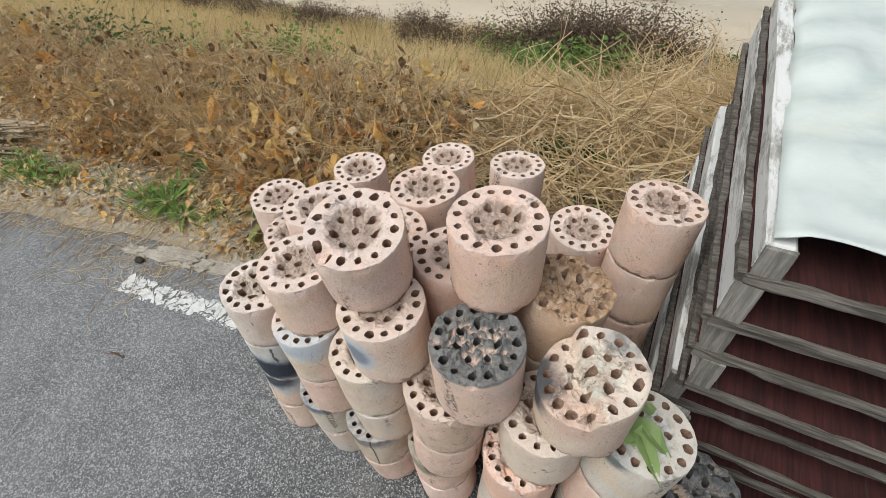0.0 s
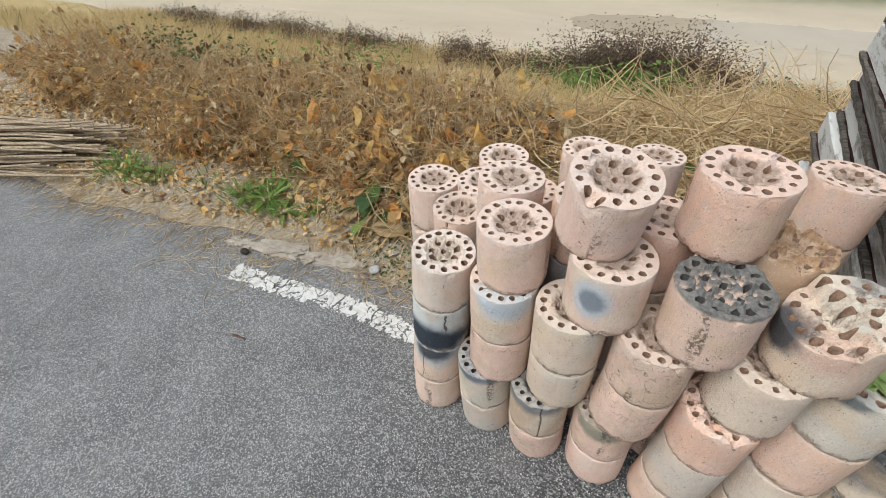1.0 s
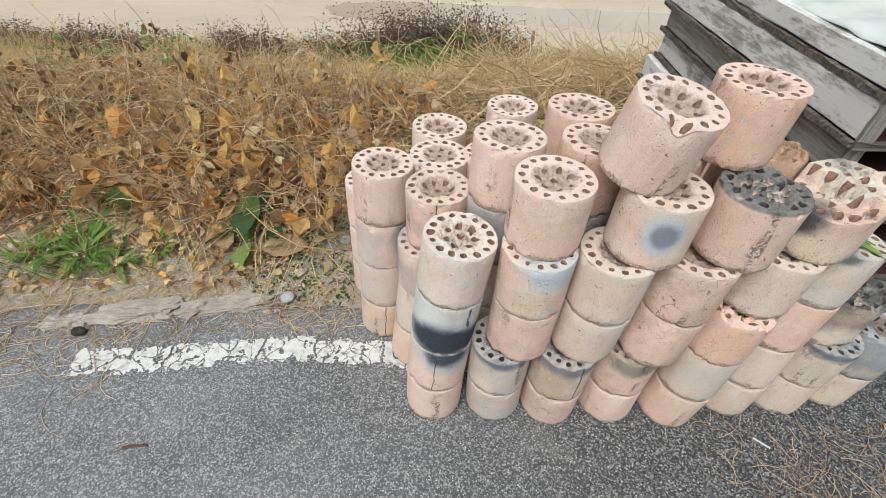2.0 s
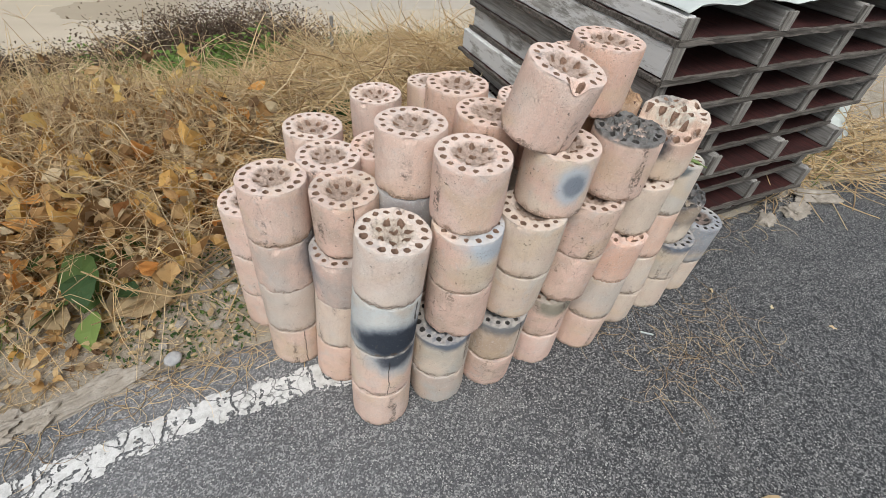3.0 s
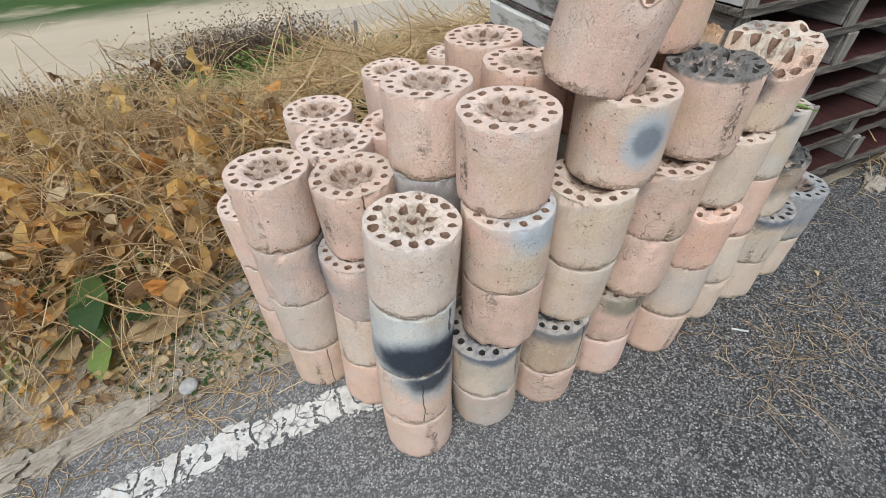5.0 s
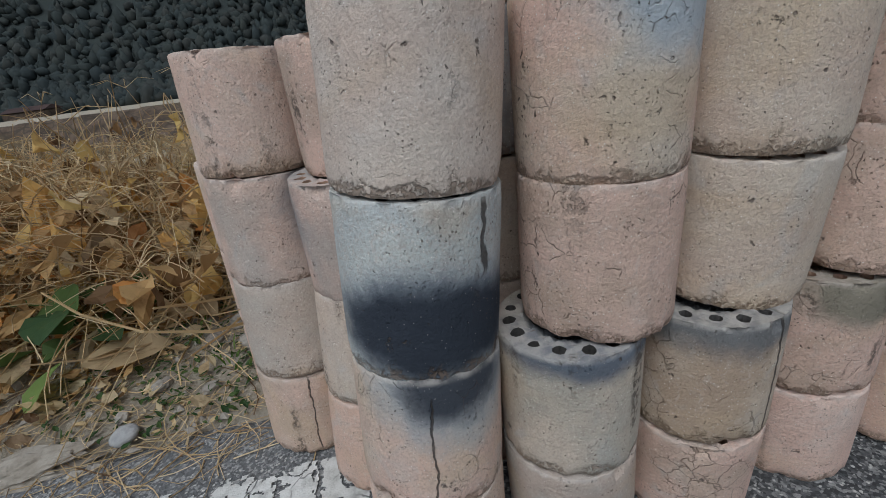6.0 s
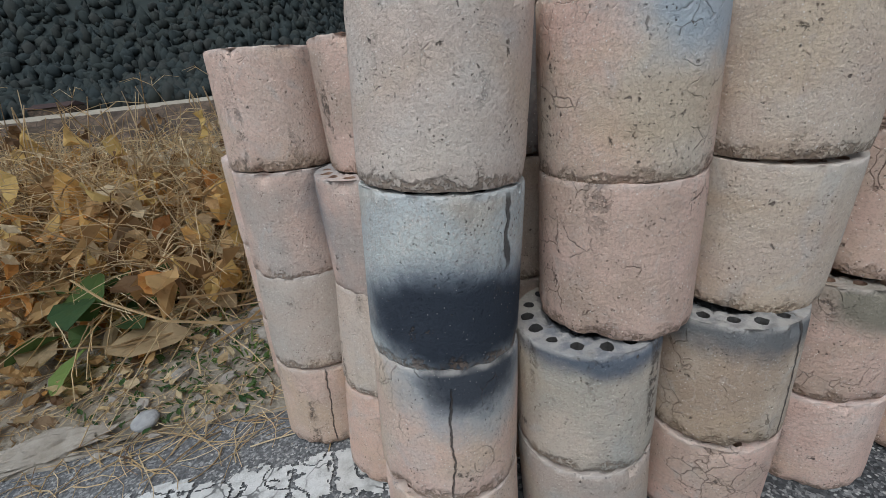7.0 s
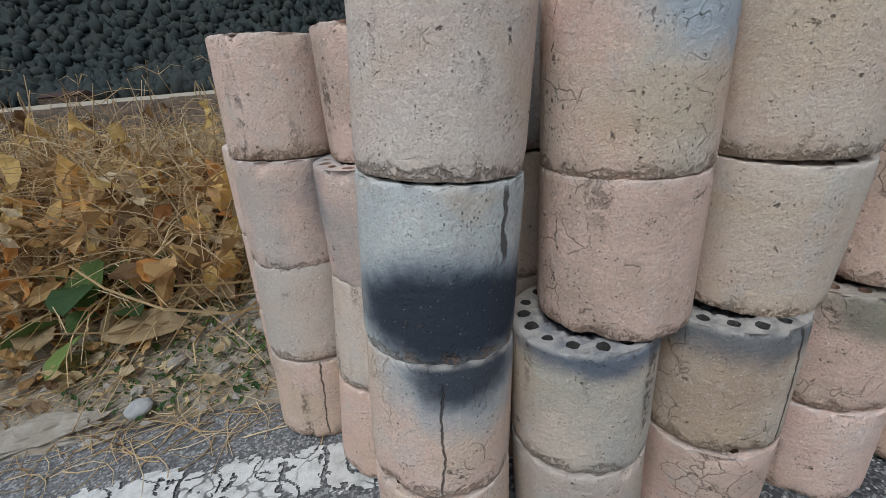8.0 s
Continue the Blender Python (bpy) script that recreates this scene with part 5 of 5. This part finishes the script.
def wisp(soup, x, y, z, r, length, thick, flat=0.3, index=0):
    a = r.uniform(0, 6.28)
    p, way = Vector((x, y, z)), Vector((math.cos(a), math.sin(a), r.uniform(-flat, flat)))
    line = []
    turn = r.uniform(-0.5, 0.5)
    for _ in range(6):
        line.append(tuple(p))
        p = p + way * (length / 5)
        way = (Matrix.Rotation(turn + r.uniform(-0.2, 0.2), 3, "Z") @ way + Vector((0, 0, r.uniform(-flat, flat) * 0.5))).normalized()
        p.z = max(p.z, height(p.x, p.y) + 0.004) if p.y > road_edge(p.x) else max(p.z, 0.003)
    soup.tube(line, thick, thick * 0.5, 3, index)


for x, y, r in scatter(9500, -0.95, 2.6, 1.0, 4.2, 16):
    if x > 0.15 and x < 1.45 and y < 1.8:
        continue
    if x < -0.6 and y > 2.6:
        continue
    if x > 1.4:
        y -= 0.3
    heap = 0.3 * max(0.1, 0.5 + noise.noise((x * 1.6, y * 1.6, 4))) * smooth(1.0, 1.5, y)
    wisp(straw, x, y, height(x, y) + r.uniform(0.0, max(0.02, heap)), r, r.uniform(0.2, 0.6), r.uniform(0.0022, 0.0048), 0.6, 0 if r.random() < 0.72 else 1)
for x, y, r in scatter(3200, -3.4, 1.9, 0.3, 1.3, 17):
    d = y - road_edge(x)
    if d < -0.16 or (d < -0.03 and r.random() < 0.75):
        continue
    wisp(straw, x, y, max(0.003, height(x, y) + 0.006), r, r.uniform(0.04, 0.16), r.uniform(0.0007, 0.0013), 0.08, 0 if r.random() < 0.75 else 1)
for x, y, r in scatter(150, 0.05, 0.62, 0.05, 0.33, 18):
    wisp(straw, x, y, 0.004, r, r.uniform(0.04, 0.16), r.uniform(0.0006, 0.001), 0.05, 1)
for x, y, r in scatter(900, -4.2, -0.95, -0.1, 0.12, 29):
    wisp(straw, x, road_edge(x) + y, 0.004, r, r.uniform(0.05, 0.2), r.uniform(0.0008, 0.0015), 0.08, 0 if r.random() < 0.7 else 1)
for x, y, r in scatter(90, -2.1, -1.6, 0.28, 0.55, 19):
    wisp(straw, x, y, 0.004, r, r.uniform(0.06, 0.2), r.uniform(0.0008, 0.0013), 0.08)
tagged(new("straw", straw.mesh("straw", [STRAW, STEM])), "tangled pale dry straw and vines on the ground", "straw", kind="stuff")

# golden fine grass on the slope
meadow = Soup()
for x, y, r in scatter(70000, -11.0, 1.6, 1.9, 5.3, 23):
    if r.random() > 0.35 + 0.9 * smooth(2.0, 2.9, y) + 0.3 * noise.noise((x, y, 0)) or (x > 0.1 and y < 2.4):
        continue
    z = height(x, y)
    a = r.uniform(0, 6.28)
    h, lean = r.uniform(0.08, 0.24) * (0.7 + 0.6 * abs(noise.noise((x * 0.8, y * 0.8, 6)))), r.uniform(0.05, 0.2)
    meadow.blade((x, y, z - 0.01), (x + lean * math.cos(a), y + lean * math.sin(a), z + h), r.uniform(0.0022, 0.005), (0.03 * math.cos(a), 0.03 * math.sin(a), h * 0.2), 0 if r.random() < 0.93 else 1)
tagged(new("meadow_grass", meadow.mesh("meadow_grass", [GRASS, GREEN_LEAF])), "fine golden dry grass covering the slope", "grass", kind="stuff")

# green tufts
def tuft(seed, blades, size, spread):
    r = random.Random(seed)
    s = Soup()
    for _ in range(blades):
        a, q = r.uniform(0, 6.28), r.uniform(0, spread)
        b = (q * math.cos(a), q * math.sin(a), -0.005)
        c = a + r.uniform(-0.8, 0.8)
        l = size * r.uniform(0.5, 1.2)
        s.blade(b, (b[0] + l * 0.7 * math.cos(c), b[1] + l * 0.7 * math.sin(c), l * r.uniform(0.25, 0.8)), r.uniform(0.003, 0.007), (0, 0, l * 0.2))
    return s.mesh("tuft", FRESH)


for n, (x, y, blades, size, spread) in enumerate(((-1.93, 0.78, 130, 0.13, 0.13), (-2.12, 0.74, 70, 0.1, 0.1), (-2.94, 0.6, 110, 0.13, 0.14), (-2.72, 0.66, 60, 0.1, 0.1), (-2.4, 0.74, 40, 0.09, 0.1), (-1.65, 0.83, 50, 0.08, 0.1), (1.75, 0.85, 80, 0.13, 0.2), (1.95, 1.1, 80, 0.15, 0.2), (-1.02, 0.8, 30, 0.05, 0.08), (-1.12, 0.92, 24, 0.05, 0.07))):
    t = new("grass_tuft", tuft(n, blades, size, spread))
    t.matrix_basis = pose(x, y, height(x, y))
    tagged(t, "fresh green grass tuft at the road edge", "grass tuft", "green grass tufts", "stuff")


# shrubs along the bank's crest
def shrub(seed, wide, tall, twigs, leaves, mats, leaf_size=0.03):
    r = random.Random(seed)
    w, f = Soup(), Soup()
    for _ in range(twigs):
        a, q = r.uniform(0, 6.28), math.sqrt(r.random()) * wide * 0.8
        line = curve_up(r, (q * math.cos(a), q * math.sin(a) * 0.6, -0.02), tall * r.uniform(0.6, 1.25), r.uniform(0.2, 1.2), r.uniform(0.0, 0.25), 6)
        w.tube(line, 0.004, 0.0015)
        for _ in range(leaves // twigs):
            p = Vector(line[r.randrange(1, 6)]) + Vector([r.gauss(0, 0.05) for _ in range(3)])
            b = r.uniform(0, 6.28)
            f.leaf(p, (math.cos(b), math.sin(b), r.uniform(-0.8, 0.5)), (r.uniform(-1, 1), r.uniform(-1, 1), 1), leaf_size * r.uniform(0.6, 1.4), leaf_size * r.uniform(0.4, 0.8), r.uniform(-0.3, 0.5), 0.3, 0, 0.1, r)
    return w.mesh("twigs", TWIG), f.mesh("leaves", mats)


def stand(x, y, made, label, wide_turn=0.0, group="shrubs on the bank"):
    base = thing_of("shrub", (("twig_mass", made[0]), ("foliage", made[1])), label, "shrub", group)
    base.matrix_basis = pose(x, y, height(x, y), 0, 0, wide_turn)
    return base


stand(-1.25, 4.6, shrub(1, 0.62, 0.5, 300, 15000, PURPLE, 0.024), "dark brown leafless thicket on the river bank")
stand(-0.75, 4.65, shrub(2, 0.6, 0.58, 300, 15000, PURPLE, 0.024), "dark brown leafless thicket on the river bank")
stand(-0.3, 4.6, shrub(3, 0.3, 0.5, 110, 3000, DRY_LEAF, 0.024), "rust-brown dead shrub beside the thicket")
stand(-0.95, 3.95, shrub(4, 0.6, 0.34, 90, 3200, FRESH, 0.045), "low green bramble patch before the thicket")
stand(-1.7, 4.4, shrub(5, 0.5, 0.26, 60, 1400, FRESH, 0.035), "low green bramble patch before the thicket")
r = random.Random(4)
for n in range(13):
    x = -2.2 - 0.62 * n + r.uniform(-0.2, 0.2)
    stand(x, 4.85 + r.uniform(-0.25, 0.25), shrub(30 + n, 0.46, r.uniform(0.2, 0.32), 90, 3000, PURPLE, 0.024), "low purple-brown shrub along the bank")
for n in range(4):
    stand(0.4 + 0.7 * n, 4.8 + r.uniform(-0.2, 0.2), shrub(60 + n, 0.4, r.uniform(0.15, 0.22), 36, 420, DRY_LEAF if n % 2 else GREEN_LEAF, 0.03), "low dry growth along the bank")
for n, (x, y, wide, tall) in enumerate(((-2.9, 1.9, 0.3, 0.45), (-3.5, 1.75, 0.35, 0.5), (-2.4, 2.3, 0.3, 0.35), (-4.2, 1.7, 0.4, 0.55), (-3.1, 2.5, 0.35, 0.4))):
    stand(x, y, shrub(80 + n, wide, tall * 0.85, 60, 900, GREEN_LEAF if n % 2 else FRESH, 0.038), "leafy green weed among dead stems", 0.0, "green weeds in the verge")
lone("fence_stake", board(0.03, 0.03, 0.5, random.Random(2), 0.003, 6), TIMBER, pose(0.05, 4.4, height(0.05, 4.4) + 0.2, 4, 3, 0), "thin dark wooden stake standing in the straw", "stake")

# bundle of cut stalks lying by the road
bundle = tagged(new("stalk_bundle"), "bundle of pale dry cut stalks lying beside the road", "stalk bundle")
r = random.Random(9)
for n in range(90):
    off, z0 = r.gauss(0.0, 0.13), 0.0
    z0 = 0.02 + 0.24 * r.random() * max(0.1, 1 - abs(off) / 0.28)
    length, a = r.uniform(0.8, 2.0), 0.42 + r.uniform(-0.1, 0.1)
    end = r.uniform(-0.35, 0.1)
    x0, y0 = -3.18 - 0.41 * off + (end - length) * math.cos(a), 0.74 + 0.91 * off + (end - length) * math.sin(a)
    one = Soup()
    line = [(k / 5 * length * math.cos(a), k / 5 * length * math.sin(a) + 0.01 * r.uniform(-1, 1), 0.01 * r.uniform(-1, 1)) for k in range(6)]
    one.tube(line, 0.011 * r.uniform(0.5, 1.2), 0.006, 6)
    piece("stalk", one.mesh("stalk", STALK), bundle, pose(x0, y0, z0 + 0.02))

# small things on the road and on the stack
one = Soup()
one.leaf((0, 0, 0.004), (1, 0, 0.12), UP, 0.085, 0.03, 0.15, 0.8, 0, 0.25, random.Random(3))
one.leaf((0.01, 0, 0.004), (0.7, -0.6, 0.2), UP, 0.05, 0.022, 0.3, 0.8, 0, 0.25, random.Random(5))
lf = tagged(new("fallen_leaf", one.mesh("fallen_leaf", DRY_LEAF)), "crumpled brown leaf lying on the asphalt", "leaf")
lf.matrix_basis = pose(0.15, -0.235, 0.002, 0, 0, -35)
one = Soup()
one.tube([(0, 0, 0), (0.03, 0.002, 0.001), (0.06, 0.0, 0.0)], 0.0045, 0.003, 5)
one.tube([(0.02, 0, 0), (-0.03, -0.012, 0.0)], 0.001, 0.0008, 4)
lf = tagged(new("twig", one.mesh("twig", leaf_material("red_brown_bark", [(0.18, 0.1, 0.08), (0.22, 0.13, 0.1)]))), "short reddish twig lying on the asphalt", "twig")
lf.matrix_basis = pose(-1.44, 0.15, 0.005, 0, 0, 8)
one = Soup()
one.tube([(0, 0, 0), (0.02, 0, 0), (0.042, 0.001, 0)], 0.0028, 0.0026, 7)
lf = tagged(new("paper_stick", one.mesh("paper_stick", SHEET)), "short white stick lying on the asphalt", "stick")
lf.matrix_basis = pose(0.215, 0.283, 0.004, 0, 0, -38)
for n, (x, y) in enumerate(((0.75, 0.2), (0.6, 0.33), (0.9, 0.05))):
    one = Soup()
    one.leaf((0, 0, 0.003), (1, 0.2, 0.1), UP, 0.03, 0.014, 0.3, 0.6, 0, 0.3, random.Random(n))
    lf = tagged(new("fallen_leaf", one.mesh("fallen_leaf", STRAW)), "small pale dry leaf lying on the asphalt", "leaf")
    lf.matrix_basis = pose(x, y, 0.001, 0, 0, 50 * n)

# wilted leaf on the pale briquette
one = Soup()
r = random.Random(6)
one.leaf((0, 0, 0), (0.45, -1, 0.02), UP, 0.105, 0.03, 0.05, 0.5, 0, 0.2, r)
one.leaf((0, 0, 0.001), (0.9, -0.75, 0.05), UP, 0.075, 0.03, 0.12, 0.5, 0, 0.25, r)
one.leaf((0, 0, 0.001), (-0.05, -1, 0.05), UP, 0.06, 0.03, 0.12, 0.5, 0, 0.25, r)
one.leaf((-0.005, 0.012, 0.001), (-1, 0.5, 0.0), UP, 0.035, 0.026, 0.2, 0.4, 0, 0.3, r)
one.leaf((0, 0.01, 0.001), (0.9, 0.4, 0.05), UP, 0.04, 0.026, 0.2, 0.4, 0, 0.3, r)
lf = tagged(new("wilted_leaf", one.mesh("wilted_leaf", leaf_material("wilted_green_leaf", [(0.24, 0.34, 0.12), (0.3, 0.42, 0.16), (0.36, 0.45, 0.2)], 0.6, (0.45, 0.5, 0.3), 0.4))), "wilted pale green leaf lying on a briquette", "leaf")
lf.matrix_basis = pose(0.165, 0.462, LEVELS[4] + 0.003, 0, 0, 10)

# white sack by the field
bm = lump(0.3, 0.22, 0.17, 12.0, 0.35, 4)
lone("sack", bm, SHEET, pose(2.15, 1.15, 0.1, 0, 0, 30), "crumpled white plastic sack lying in dry grass", "sack", smoothed=True)

# ---- the far bank ----
woods = Soup()
r = random.Random(14)
bm = bmesh.new()
bmesh.ops.create_icosphere(bm, subdivisions=1, radius=1)
BALL = ([v.co.copy() for v in bm.verts], [tuple(v.index for v in f.verts) for f in bm.faces])
bm.free()
for _ in range(12000):
    far = 60 + 85 * r.random() ** 1.3
    x = r.uniform(-130, -2)
    y = far + 0.1 * x
    z, s, q = height(x, y), r.uniform(0.3, 0.95), r.uniform(0, 50)
    tall = r.choice((0.9, 1.1, 1.3, 1.7))
    crown = []
    for v in BALL[0]:
        w = 1 + 0.9 * noise.noise(v * 2.6 + Vector((q, 0, 0)))
        taper = 1 - 0.32 * (tall - 1) * max(0.0, v.z)
        crown.append((x + s * v.x * w * taper, y + s * v.y * w * taper, z + s * (0.6 + tall * v.z * w)))
    woods.add(crown, BALL[1])
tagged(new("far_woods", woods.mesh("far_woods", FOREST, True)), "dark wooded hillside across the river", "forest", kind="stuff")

pole = tagged(new("utility_pole"), "grey concrete utility pole on the far bank", "utility pole")
one = Soup()
one.tube([(0, 0, 0), (0, 0, 4), (0, 0, 9)], 0.16, 0.1, 8)
piece("post", one.mesh("post", CONCRETE), pole)
pole.matrix_basis = pose(0.57, 51.0, -0.5)


def far_house(x, y, wide, deep, tall, roof, turn):
    house = tagged(new("far_house"), "small low farm shed on the far bank", "shed", "sheds on the far bank")
    house.matrix_basis = pose(x, y, -0.6, 0, 0, turn)
    walls = part("wall", board(wide, deep, tall, random.Random(1), 0.0, 2), FAR_WALL, house)
    walls.matrix_basis = pose(0, 0, tall / 2)
    bm = bmesh.new()
    vs = [bm.verts.new(v) for v in ((-wide * 0.52, -deep * 0.53, tall), (wide * 0.52, -deep * 0.53, tall), (wide * 0.52, deep * 0.53, tall), (-wide * 0.52, deep * 0.53, tall), (-wide * 0.5, 0, tall * 1.35), (wide * 0.5, 0, tall * 1.35))]
    for f in ((0, 1, 5, 4), (2, 3, 4, 5), (1, 2, 5), (3, 0, 4), (3, 2, 1, 0)):
        bm.faces.new([vs[k] for k in f])
    part("roof", bm, roof, house)


far_house(-10.9, 52.0, 1.4, 1.2, 0.35, CONCRETE, 10)
far_house(-6.4, 52.5, 1.9, 1.2, 0.4, CONCRETE, 4)
far_house(-33.5, 53.0, 4.0, 3.0, 1.2, rock_material("dark_roof", (0.09, 0.06, 0.055), (0.06, 0.04, 0.04), 1.0), 0)
